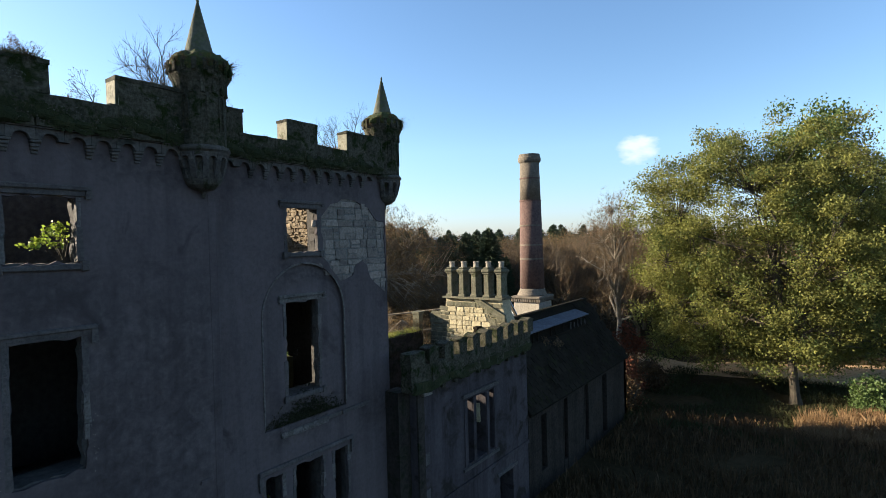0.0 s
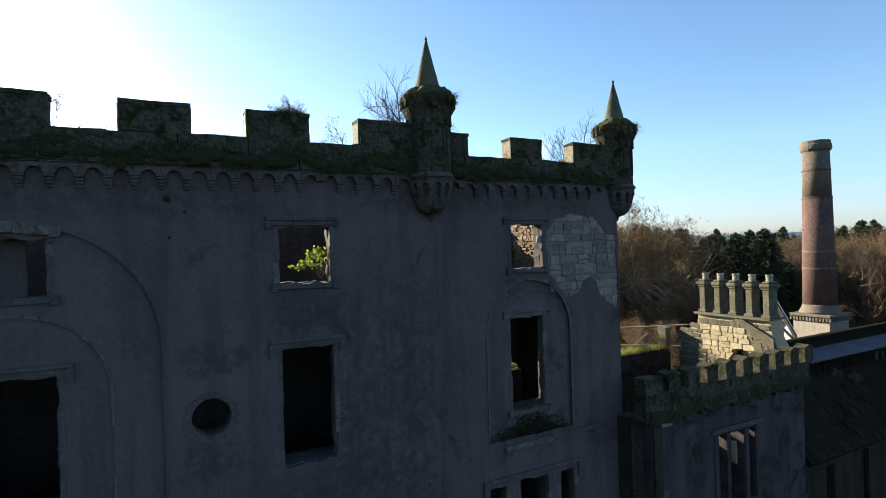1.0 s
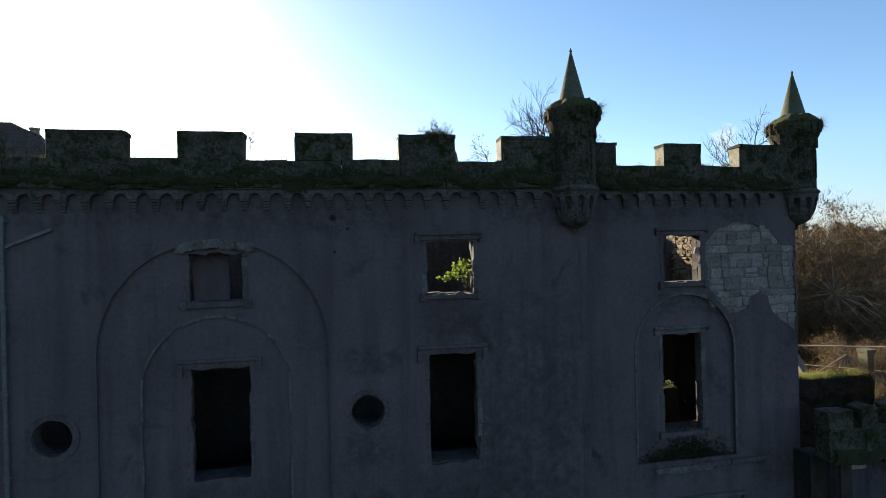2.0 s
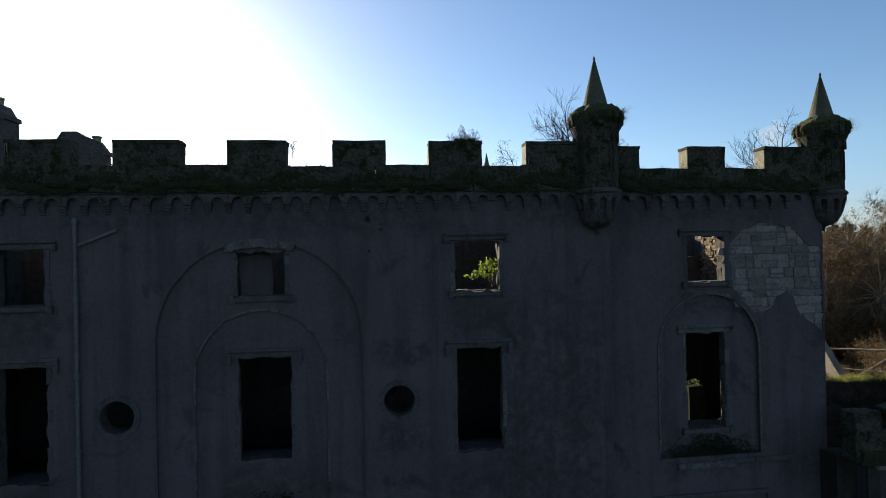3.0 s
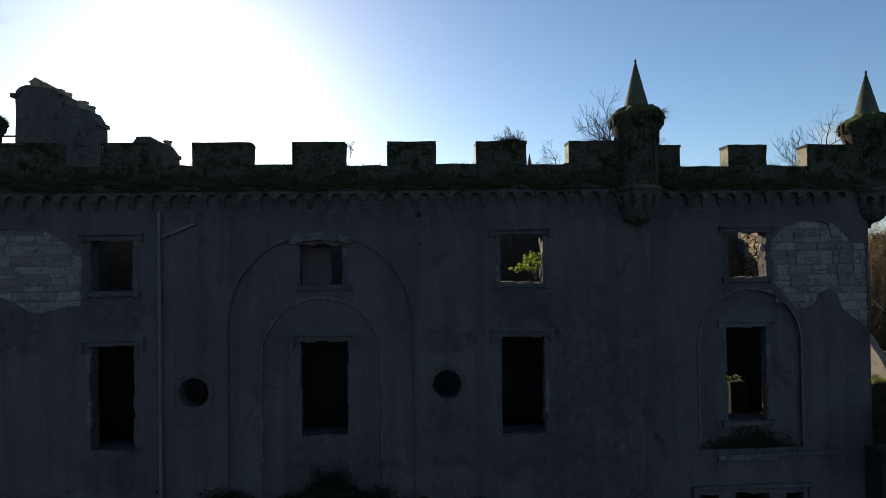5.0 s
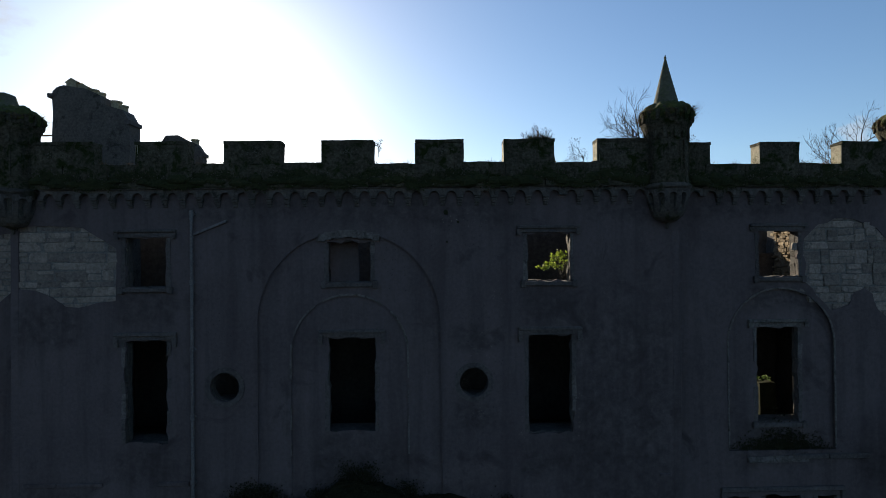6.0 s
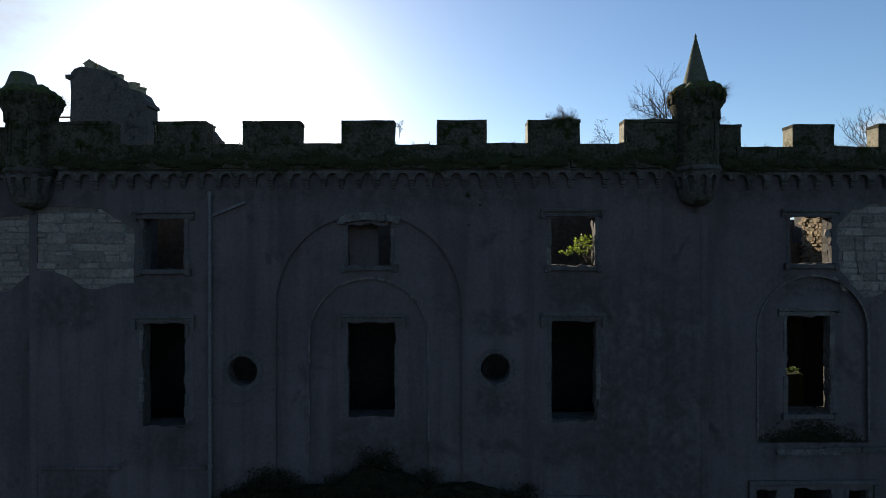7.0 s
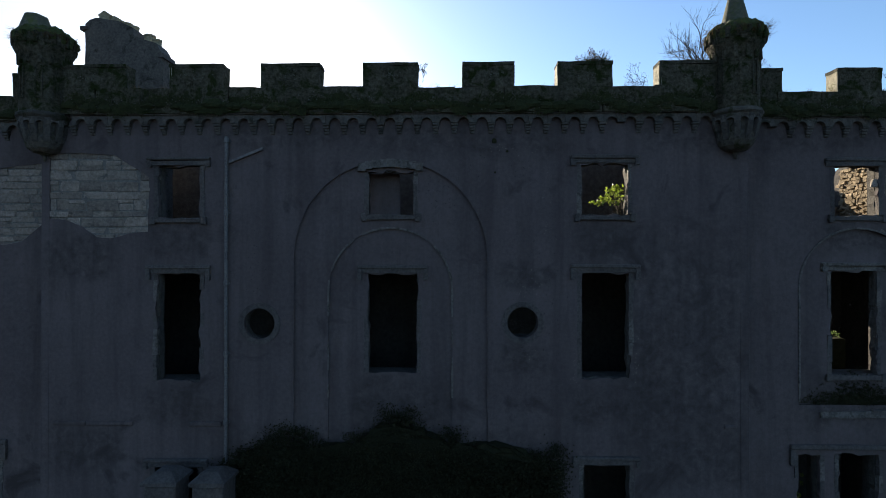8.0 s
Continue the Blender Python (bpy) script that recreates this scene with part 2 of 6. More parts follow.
RUSSET = mat("russet_leaf", (0.12, 0.085, 0.042), (0.21, 0.14, 0.062), 0.3, 2.5, 0.9, 0, vary=0.4, back=0.5, third=(0.27, 0.135, 0.04), cover=0.6)
REDLEAF = mat("red_leaf", (0.10, 0.03, 0.016), (0.18, 0.06, 0.028), 0.5, 3, 0.8, 0, vary=0.4, back=0.3)
TWIG = mat("bare_twigs", (0.075, 0.056, 0.037), (0.16, 0.118, 0.075), 0.25, 2.0, 0.95, 0, vary=0.5, third=(0.17, 0.1, 0.047), cover=0.54)
# needles lightened a little, with distance haze mixed into the green
NEEDLE = mat("hazed_conifer_needles", (0.03, 0.05, 0.028), (0.07, 0.09, 0.045), 0.4, 3, 0.8, 0, vary=0.35)
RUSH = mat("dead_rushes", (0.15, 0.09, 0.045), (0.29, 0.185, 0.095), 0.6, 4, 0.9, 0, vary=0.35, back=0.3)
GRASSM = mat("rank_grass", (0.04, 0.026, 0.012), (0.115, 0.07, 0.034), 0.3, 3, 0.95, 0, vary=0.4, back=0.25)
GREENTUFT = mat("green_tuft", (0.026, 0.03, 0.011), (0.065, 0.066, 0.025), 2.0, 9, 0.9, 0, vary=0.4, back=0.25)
IVYM = mat("dark_ivy", (0.014, 0.015, 0.008), (0.03, 0.031, 0.017), 1.5, 8, 0.9, 0, vary=0.4, spec=0.05)
STAIN = mat("damp_stain", (0.016, 0.0165, 0.016), (0.03, 0.031, 0.03), 2.0, 12, 0.95, 0.3)
LICHEN = mat("grey_lichen", (0.05, 0.048, 0.038), (0.11, 0.104, 0.084), 3.0, 16, 0.95, 0.3)
FARWOOD = mat("far_wood", (0.05, 0.052, 0.035), (0.13, 0.095, 0.06), 0.05, 0.4, 1.0, 0, vary=0.4)
# distance haze is put into this pale base colour
HILL = mat("hazed_far_hill", (0.62, 0.68, 0.69), (0.72, 0.77, 0.77), 0.004, 0.03, 1.0, 0)

# ---- building helpers ----
from mathutils import geometry
GZ = -3.6                                            # the ground by the walls
rnd = random.Random(7)


def mesh_of(name, bm, material):
    me = bpy.data.meshes.new(name)
    bm.normal_update()
    bm.to_mesh(me)
    bm.free()
    me.materials.append(material)
    return me


def raw(name, verts, faces, material):
    me = bpy.data.meshes.new(name)
    me.from_pydata(verts, [], faces)
    me.materials.append(material)
    return me


def thing(name, at, label, category, group="", kind=""):
    ob = new(name)
    ob.location = at
    ob.empty_display_size = 0.2
    return tagged(ob, label, category, group, kind)


def spot(ob):
    v = Vector()
    while ob:
        v += ob.location
        ob = ob.parent
    return v


def part(name, bm, material, parent, label=""):
    """Links a bmesh, given in world places, as one mesh under a thing or a part."""
    bmesh.ops.translate(bm, verts=bm.verts, vec=-spot(parent))
    ob = new(name, mesh_of(name, bm, material))
    ob.parent = parent
    return tagged(ob, label)


def smooth(ob):
    for p in ob.data.polygons:
        p.use_smooth = len(p.vertices) < 5
    return ob


def piece(name, me, parent, at, turn=(0, 0, 0), size=(1, 1, 1)):
    """One of many alike pieces on a shared mesh, at a world place."""
    ob = new(name, me)
    ob.parent = parent
    ob.location = Vector(at) - spot(parent)
    ob.rotation_euler, ob.scale = [radians(a) for a in turn], size
    return ob


def setting(name, bm, material, label, category):
    return tagged(new(name, mesh_of(name, bm, material)), label, category, "", "structure")


def box(bm, x0, x1, y0, y1, z0, z1, worn=0.0, bevel=0.0):
    vs = [bm.verts.new((x, y, z)) for x in (x0, x1) for y in (y0, y1) for z in (z0, z1)]
    fs = [bm.faces.new([vs[i] for i in f]) for f in ((0, 1, 3, 2), (4, 6, 7, 5), (0, 4, 5, 1), (2, 3, 7, 6), (0, 2, 6, 4), (1, 5, 7, 3))]
    if worn:
        for v in vs:
            v.co += Vector([rnd.uniform(-worn, worn) for _ in range(3)])
    if bevel:
        es = list({e for f in fs for e in f.edges})
        bmesh.ops.bevel(bm, geom=es, offset=bevel, segments=1, affect="EDGES")
    return bm


def block(*a, worn=0.0, bevel=0.0):
    return box(bmesh.new(), *a, worn=worn, bevel=bevel)


def lathe(profile, at=(0, 0, 0), segs=24, worn=0.0, turn=0.0):
    bm = bmesh.new()
    rings = []
    for r, z in profile:
        if r < 1e-4:
            rings.append([bm.verts.new((at[0], at[1], at[2] + z))])
        else:
            rings.append([bm.verts.new((at[0] + (r + rnd.uniform(-worn, worn)) * math.cos(turn + 2 * math.pi * i / segs),
                                        at[1] + (r + rnd.uniform(-worn, worn)) * math.sin(turn + 2 * math.pi * i / segs),
                                        at[2] + z + rnd.uniform(-worn, worn))) for i in range(segs)])
    for a, b in zip(rings, rings[1:]):
        for i in range(segs):
            q = [a[i % len(a)], a[(i + 1) % len(a)], b[(i + 1) % len(b)], b[i % len(b)]]
            q = list(dict.fromkeys(q))
            if len(q) > 2:
                bm.faces.new(q)
    for ring in (rings[0], rings[-1]):
        if len(ring) > 2:
            bm.faces.new(ring)
    bmesh.ops.recalc_face_normals(bm, faces=bm.faces)
    return bm


def rough_line(pts, step=0.25, amount=0.0, seed=0):
    """A closed outline cut into short steps, each moved a little: a broken edge."""
    out, r = [], random.Random(seed)
    for (ax, az), (bx, bz) in zip(pts, pts[1:] + pts[:1]):
        n = max(1, int(math.hypot(bx - ax, bz - az) / step)) if amount else 1
        for i in range(n):
            j = amount if i else amount * 0.4
            out.append((ax + (bx - ax) * i / n + r.uniform(-j, j), az + (bz - az) * i / n + r.uniform(-j, j)))
    return out


def rect(x0, x1, z0, z1):
    return [(x0, z0), (x1, z0), (x1, z1), (x0, z1)]


def disc(cx, cz, r, n=28):
    return [(cx + r * math.cos(2 * math.pi * i / n), cz + r * math.sin(2 * math.pi * i / n)) for i in range(n)]


def arch(x0, x1, z0, spring, n=22):
    r, c = (x1 - x0) / 2, (x0 + x1) / 2
    return [(x0, z0), (x1, z0)] + [(c + r * math.cos(math.pi * i / n), spring + r * math.sin(math.pi * i / n)) for i in range(n + 1)]


def within(p, poly):
    hit = False
    for (ax, az), (bx, bz) in zip(poly, poly[1:] + poly[:1]):
        if (az > p[1]) != (bz > p[1]) and p[0] < ax + (p[1] - az) / (bz - az) * (bx - ax):
            hit = not hit
    return hit


def slab(outer, holes, y0, y1, bm=None, axis="y"):
    """A plate from y0 (front) to y1 with its outline and holes given as (x, z); axis "x" turns it to (y, z) and x0, x1."""
    bm = bm or bmesh.new()
    loops = [outer] + list(holes)
    flat = [p for lp in loops for p in lp]
    edges, k = [], 0
    for lp in loops:
        edges += [(k + i, k + (i + 1) % len(lp)) for i in range(len(lp))]
        k += len(lp)
    pts, _, tris, src, _, _ = geometry.delaunay_2d_cdt([Vector(p) for p in flat], edges, [], 0, 1e-5)
    if len(pts) == len(flat):
        back = [s[0] for s in src]
        tris = [tuple(back[i] for i in t) for t in tris]
        mids = [(sum(flat[i][0] for i in t) / 3, sum(flat[i][1] for i in t) / 3) for t in tris]
        tris = [t for t, m in zip(tris, mids) if within(m, outer) and not any(within(m, h) for h in holes)]
    else:
        tris = geometry.tessellate_polygon([[Vector((x, z, 0)) for x, z in lp] for lp in loops])
    put = (lambda a, d, z: (a, d, z)) if axis == "y" else (lambda a, d, z: (d, a, z))
    front = [bm.verts.new(put(x, y0, z)) for x, z in flat]
    rear = [bm.verts.new(put(x, y1, z)) for x, z in flat]
    for t in tris:
        if len(set(t)) == 3:
            bm.faces.new([front[i] for i in t])
            bm.faces.new([rear[i] for i in reversed(t)])
    k = 0
    for lp in loops:
        n = len(lp)
        for i in range(n):
            a, b = k + i, k + (i + 1) % n
            bm.faces.new([front[a], front[b], rear[b], rear[a]])
        k += n
    bmesh.ops.recalc_face_normals(bm, faces=bm.faces)
    return bm


def tube(verts, faces, pts, radii, segs=5):
    """Adds a tapered tube along points to plain lists."""
    base = len(verts)
    for i, (p, r) in enumerate(zip(pts, radii)):
        d = (pts[min(i + 1, len(pts) - 1)] - pts[max(i - 1, 0)])
        d = d.normalized() if d.length > 1e-6 else Vector((0, 0, 1))
        u = d.orthogonal().normalized()
        w = d.cross(u)
        for k in range(segs):
            a = 2 * math.pi * k / segs
            verts.append(p + (u * math.cos(a) + w * math.sin(a)) * r)
    for i in range(len(pts) - 1):
        for k in range(segs):
            a, b = base + i * segs + k, base + i * segs + (k + 1) % segs
            faces.append((a, b, b + segs, a + segs))


def leaves(centres, spread, count, size, seed, flat=0.7, droop=0.0):
    """Many small folded leaves in clumps round the centres, as arrays of verts and faces."""
    g = np.random.default_rng(seed)
    c = np.repeat(np.asarray(centres, float), count, axis=0)
    n = len(c)
    o = g.normal(0, 1, (n, 3)) * spread * np.array([1, 1, flat])
    o[:, 2] -= droop * np.abs(g.normal(0, 1, n))
    c = c + o
    d = g.normal(0, 1, (n, 3)); d /= np.linalg.norm(d, axis=1)[:, None]
    e = np.cross(d, g.normal(0, 1, (n, 3))); e /= np.linalg.norm(e, axis=1)[:, None]
    f = np.cross(d, e)
    s = size * g.uniform(0.6, 1.35, (n, 1))
    v = np.stack([c - d * s * 0.5, c + e * s * 0.32 + f * s * 0.1, c + d * s * 0.5, c - e * s * 0.32 + f * s * 0.1], 1).reshape(-1, 3)
    return v, np.arange(4 * n).reshape(-1, 4)


def tuft(centres, count, low, high, width, seed, bend=0.5, away=None):
    """Thin blades of grass in tufts; away: they bend outwards from this place."""
    g = np.random.default_rng(seed)
    c = np.repeat(np.asarray(centres, float), count, axis=0)
    n = len(c)
    c = c + g.normal(0, 0.03, (n, 3))
    h = g.uniform(low, high, (n, 1))
    out = g.normal(0, 1, (n, 3)) * bend
    if away:
        o = c - np.array([away[0], away[1], 0]); o[:, 2] = 0
        out += o / (np.linalg.norm(o, axis=1)[:, None] + 1e-6) * bend * 1.2
    out[:, 2] = g.uniform(-0.7, 1.0, n) if away else g.uniform(0.5, 1.2, n)
    tip = c + out * h
    a = g.uniform(0, 6.28, n)
    u = np.stack([np.cos(a), np.sin(a), 0 * a], 1) * width
    v = np.stack([c - u, c + u, tip], 1).reshape(-1, 3)
    return v, np.arange(3 * n).reshape(-1, 3)


def leaf_mesh(name, v, f, material):
    me = bpy.data.meshes.new(name)
    me.vertices.add(len(v)); me.vertices.foreach_set("co", v.astype(np.float32).ravel())
    me.loops.add(f.size); me.loops.foreach_set("vertex_index", f.astype(np.int32).ravel())
    me.polygons.add(len(f)); me.polygons.foreach_set("loop_start", np.arange(0, f.size, f.shape[1], dtype=np.int32))
    me.update(calc_edges=True)
    me.materials.append(material)
    return me


def bare_branches(height, reach, depth, seed, thick=0.03, splits=3, lean=0.0, segs=4, up=0.35, first=0.25):
    """A leafless tree about its foot: trunk with limbs, twigs, and the twigs' ends."""
    r = random.Random(seed)
    stem, twigs, ends = ([], []), ([], []), []

    def grow(p, d, length, rad, lev):
        pts, n = [p], 4 if lev < 2 else 3
        for i in range(n):
            d = (d + Vector((r.gauss(0, 0.17), r.gauss(0, 0.17), r.gauss(0, 0.1) + up * 0.12 * lev))).normalized()
            pts.append(pts[-1] + d * length / n)
        tube(*(stem if lev < 2 else twigs), pts, [rad * (1 - 0.5 * i / n) for i in range(n + 1)], segs if lev < 3 else 3)
        if lev >= depth:
            ends.append(pts[-1])
            return
        for k in range(splits + (lev == 0) * 3):
            t = r.uniform(first if lev == 0 else 0.3, 1.0)
            q = pts[min(n, int(t * n))].lerp(pts[min(n, int(t * n) + 1)], (t * n) % 1)
            a = r.uniform(0, 2 * math.pi)
            side = d.orthogonal().normalized()
            side.rotate(Matrix.Rotation(a, 3, d))
            nd = (d * r.uniform(0.45, 0.9) + side * r.uniform(0.5, 1.0) * reach).normalized()
            grow(q, nd, length * r.uniform(0.5, 0.75), rad * 0.5, lev + 1)
        grow(pts[-1], d, length * 0.6, rad * 0.5, lev + 1)

    grow(Vector((0, 0, -0.2)), Vector((lean, 0, 1)).normalized(), height * 0.45, height * thick, 0)
    return stem, twigs, ends


def mossy(bm, amount, seed, cuts=3):
    """Cuts a block finely and makes it uneven, as thick moss and worn stone are."""
    bmesh.ops.subdivide_edges(bm, edges=bm.edges, cuts=cuts, use_grid_fill=True)
    bmesh.ops.triangulate(bm, faces=bm.faces)
    for v in bm.verts:
        q = v.co * 3.1 + Vector((seed, 0, 0))
        v.co += Vector((noise.noise(q), noise.noise(q + Vector((7, 3, 1))), noise.noise(q + Vector((1, 9, 4))))) * amount
    return bm


def spray(regions, y, n, low, high, seed):
    """Small flat flecks on a wall that faces the front, thickest about the middle of each region (x, z, width, height)."""
    g = np.random.default_rng(seed)
    rs = np.asarray(regions, float)
    k = g.integers(0, len(rs), n)
    x = rs[k, 0] + g.normal(0, 0.42, n) * rs[k, 2]
    z = rs[k, 1] + g.normal(0, 0.42, n) * rs[k, 3]
    s, a = g.uniform(low, high, n), g.uniform(0, 6.28, n)
    yy = y - g.uniform(0.002, 0.012, n)
    v = np.stack([np.stack([x + s * np.cos(a + q) * w, yy, z + s * np.sin(a + q) * w], 1) for q, w in ((0, 1), (1.3, 0.7), (2.6, 1.1), (3.9, 0.8), (5.2, 0.9))], 1).reshape(-1, 3)
    return v, np.arange(5 * n).reshape(-1, 5)

# ---- the ruined house: front walls ----
MID = -0.3                                           # the front is the same on both sides of this line
REC = 0.6                                            # how far the end bays stand back
TOP = 10.95                                          # top of the wall, under the parapet
EDGE_R, EDGE_L = 8.4, 2 * MID - 8.4                  # corners of the middle block
END_R, END_L = 15.15, 2 * MID - 15.15
WIN_MID = [rect(-6.16, -5.06, 4.3, 6.98), rect(-0.87, 0.37, 4.5, 6.98), rect(4.42, 5.6, 4.42, 7.0),
           rect(-6.14, -5.06, 8.38, 9.68), rect(-0.86, 0.28, 8.46, 9.53), rect(4.42, 5.58, 8.44, 9.7),
           rect(-6.2, -5.1, -0.4, 2.15), rect(4.46, 5.6, -0.4, 2.28)]
OCULI = [disc(-3.57, 5.74, 0.38), disc(2.98, 5.78, 0.38)]
WIN_R = [rect(10.97, 12.14, 4.38, 7.03), rect(11.0, 12.12, 8.45, 9.71), rect(10.06, 10.62, -0.3, 2.36), rect(11.07, 12.09, -0.3, 2.38), rect(12.54, 13.1, -0.3, 2.36)]
WIN_L = [[(2 * MID - x, z) for x, z in reversed(w)] for w in WIN_R]


def broken(w, seed, much=0.035):
    return rough_line(w, 0.16, much, seed)


# the dark core colour puts shade into the window reveals
wall_main = setting("wall_front", slab(rect(EDGE_L, EDGE_R, GZ - 0.4, TOP), [broken(w, i) for i, w in enumerate(WIN_MID)] + OCULI, 0.13, 0.34), INSIDE,
                    "weathered stone front wall of the ruined house, darkened for shaded reveals", "wall")
wall_right = setting("wall_front_east", slab(rect(EDGE_R + 0.004, END_R, GZ - 0.4, TOP), [broken(w, i + 30) for i, w in enumerate(WIN_R)], REC + 0.13, REC + 0.34), INSIDE,
                     "dark stone end bay of the ruined house, set back", "wall")
wall_left = setting("wall_front_west", slab(rect(END_L, EDGE_L - 0.004, GZ - 0.4, TOP), [broken(w, i + 60) for i, w in enumerate(WIN_L)], REC + 0.13, REC + 0.34), INSIDE,
                    "dark stone end bay of the ruined house, set back", "wall")



def wider(w, d=0.34):
    xs, zs = [p[0] for p in w], [p[1] for p in w]
    return rect(min(xs) - d, max(xs) + d, min(zs) - 0.02, max(zs) + 0.12)


part("inner_leaf", slab(rect(EDGE_L, EDGE_R, GZ - 0.4, TOP), [wider(w) for w in WIN_MID + OCULI], 0.344, 0.85), INSIDE, wall_main)
part("inner_leaf", slab(rect(EDGE_R + 0.004, END_R, GZ - 0.4, TOP), [wider(w, 0.2 if w[0][1] < 0 else 0.34) for w in WIN_R], REC + 0.344, REC + 0.85), INSIDE, wall_right)
part("inner_leaf", slab(rect(END_L, EDGE_L - 0.004, GZ - 0.4, TOP), [wider(w, 0.2 if w[0][1] < 0 else 0.34) for w in WIN_L], REC + 0.344, REC + 0.85), INSIDE, wall_left)
PATCH_R = [(12.3, 8.32), (12.52, 8.12), (12.8, 7.72), (13.0, 7.5), (13.56, 7.66), (13.7, 7.96), (13.96, 8.08), (14.2, 7.95), (14.34, 7.5), (14.74, 7.2), (15.09, 6.95),
           (15.09, 9.34), (14.7, 9.42), (14.3, 9.83), (13.78, 10.02), (13.16, 10.06), (12.7, 9.9), (12.45, 9.66), (12.3, 9.5)]
PATCH_L = [(-8.95, 8.37), (-8.51, 8.34), (-8.05, 8.15), (-7.72, 7.9), (-7.36, 7.87), (-6.9, 7.98), (-6.4, 8.04), (-6.37, 9.4), (-6.9, 9.74), (-7.23, 9.96), (-8.1, 10.02), (-8.95, 9.98)]
PATCH_W = [(-11.36, 7.92), (-10.6, 7.7), (-10.1, 7.8), (-9.66, 8.16), (-9.3, 8.44), (-9.06, 8.5), (-9.06, 9.88), (-10.2, 9.8), (-10.8, 9.72), (-11.36, 9.5)]
OUTER, INNER = arch(-2.72, 2.12, 0.9, 7.4), arch(-1.86, 1.24, 1.1, 6.58)
ARCH_R = arch(10.1, 13.1, 3.62, 6.63)
ARCH_L = [(2 * MID - x, z) for x, z in reversed(ARCH_R)]


def inside(p, poly):
    hit = False
    for (ax, az), (bx, bz) in zip(poly, poly[1:] + poly[:1]):
        if (az > p[1]) != (bz > p[1]) and p[0] < ax + (p[1] - az) / (bz - az) * (bx - ax):
            hit = not hit
    return hit


def free_of(wins, poly, wanted):
    return [w for w in wins if inside((sum(p[0] for p in w) / len(w), sum(p[1] for p in w) / len(w)), poly) == wanted]


ALL_MID = [broken(w, i + 5, 0.05) for i, w in enumerate(WIN_MID)] + OCULI
low_inner = [w for w in ALL_MID if inside((w[0][0] + 0.3, w[0][1] + 0.3), INNER)]
low_outer = [w for w in ALL_MID if inside((w[0][0] + 0.3, w[0][1] + 0.3), OUTER)]
PATCH_L_R = rough_line(PATCH_L, 0.22, 0.02, 3)
PATCH_R_R = rough_line(PATCH_R, 0.22, 0.05, 4)
PATCH_W_R = rough_line(PATCH_W, 0.22, 0.012, 5)
coat = part("render_coat", slab(rect(EDGE_L, EDGE_R, GZ - 0.4, TOP - 0.004), [w for w in ALL_MID if w not in low_outer] + [OUTER, PATCH_L_R], 0.0, 0.064), HARL, wall_main, "dark grey stained harling")
part("arch_panel", slab(OUTER, [INNER] + [w for w in low_outer if w not in low_inner], 0.068, 0.124), HARL, wall_main, "shallow arched panel of grey harling")
part("inner_arch_panel", slab(INNER, low_inner, 0.105, 0.127), HARL, wall_main, "sunken arched panel round the tall window")
R_W = [broken(w, i + 44, 0.05) for i, w in enumerate(WIN_R)]
part("render_coat", slab(rect(EDGE_R + 0.004, END_R, GZ - 0.4, TOP - 0.004), R_W[1:] + [ARCH_R, PATCH_R_R], REC, REC + 0.09), HARL, wall_right, "dark grey stained harling")
part("arch_panel", slab(ARCH_R, [R_W[0]], REC + 0.094, REC + 0.127), HARL, wall_right, "sunken arched panel round the tall window")
L_W = [[(2 * MID - x, z) for x, z in reversed(w)] for w in R_W]
part("render_coat", slab(rect(END_L, EDGE_L - 0.004, GZ - 0.4, TOP - 0.004), L_W[1:] + [ARCH_L, PATCH_W_R], REC, REC + 0.09), HARL, wall_left, "dark grey stained harling")
part("arch_panel", slab(ARCH_L, [L_W[0]], REC + 0.094, REC + 0.127), HARL, wall_left)


def arch_rim(x0, x1, z0, spring, y, parent, w=0.05):
    """A thin raised bead along an arched edge, broken here and there."""
    r, c = (x1 - x0) / 2, (x0 + x1) / 2
    path = [(x0, z0 + (spring - z0) * i / 8) for i in range(8)] + [(c - r * math.cos(math.pi * i / 20), spring + r * math.sin(math.pi * i / 20)) for i in range(21)] + \
           [(x1, spring - (spring - z0) * i / 8) for i in range(1, 9)]
    bm = bmesh.new()
    for i, ((ax, az), (bx, bz)) in enumerate(zip(path, path[1:])):
        if rnd.random() < 0.1:
            continue
        d = Vector((bx - ax, 0, bz - az)).normalized()
        s = Vector((-d.z, 0, d.x)) * w * rnd.uniform(0.35, 0.6)
        a, b = Vector((ax, 0, az)), Vector((bx, 0, bz))
        f = y - rnd.uniform(0.012, 0.03)
        vs = [bm.verts.new(Vector((q.x, yy, q.z))) for q in (a - s, a + s, b + s, b - s) for yy in (y + 0.002, f)]
        for q in ((1, 3, 5, 7), (0, 1, 7, 6), (2, 4, 5, 3), (0, 2, 3, 1), (4, 6, 7, 5)):
            bm.faces.new([vs[k] for k in q])
    bmesh.ops.recalc_face_normals(bm, faces=bm.faces)
    part("arch_bead", bm, PALETRIM if w > 0.04 else HARL, parent)


arch_rim(-1.86, 1.24, 3.9, 6.58, 0.068, wall_main)
arch_rim(-2.72, 2.12, 3.6, 7.4, 0.0, wall_main, 0.03)
arch_rim(10.1, 13.1, 3.7, 6.63, REC, wall_right)

# bare stones where the harling has fallen
STONES = []
for k in range(14):
    STONES.append(mesh_of("stone", block(-0.5, 0.5, -0.5, 0.5, -0.5, 0.5, worn=0.085, bevel=0.08), RUBBLE))


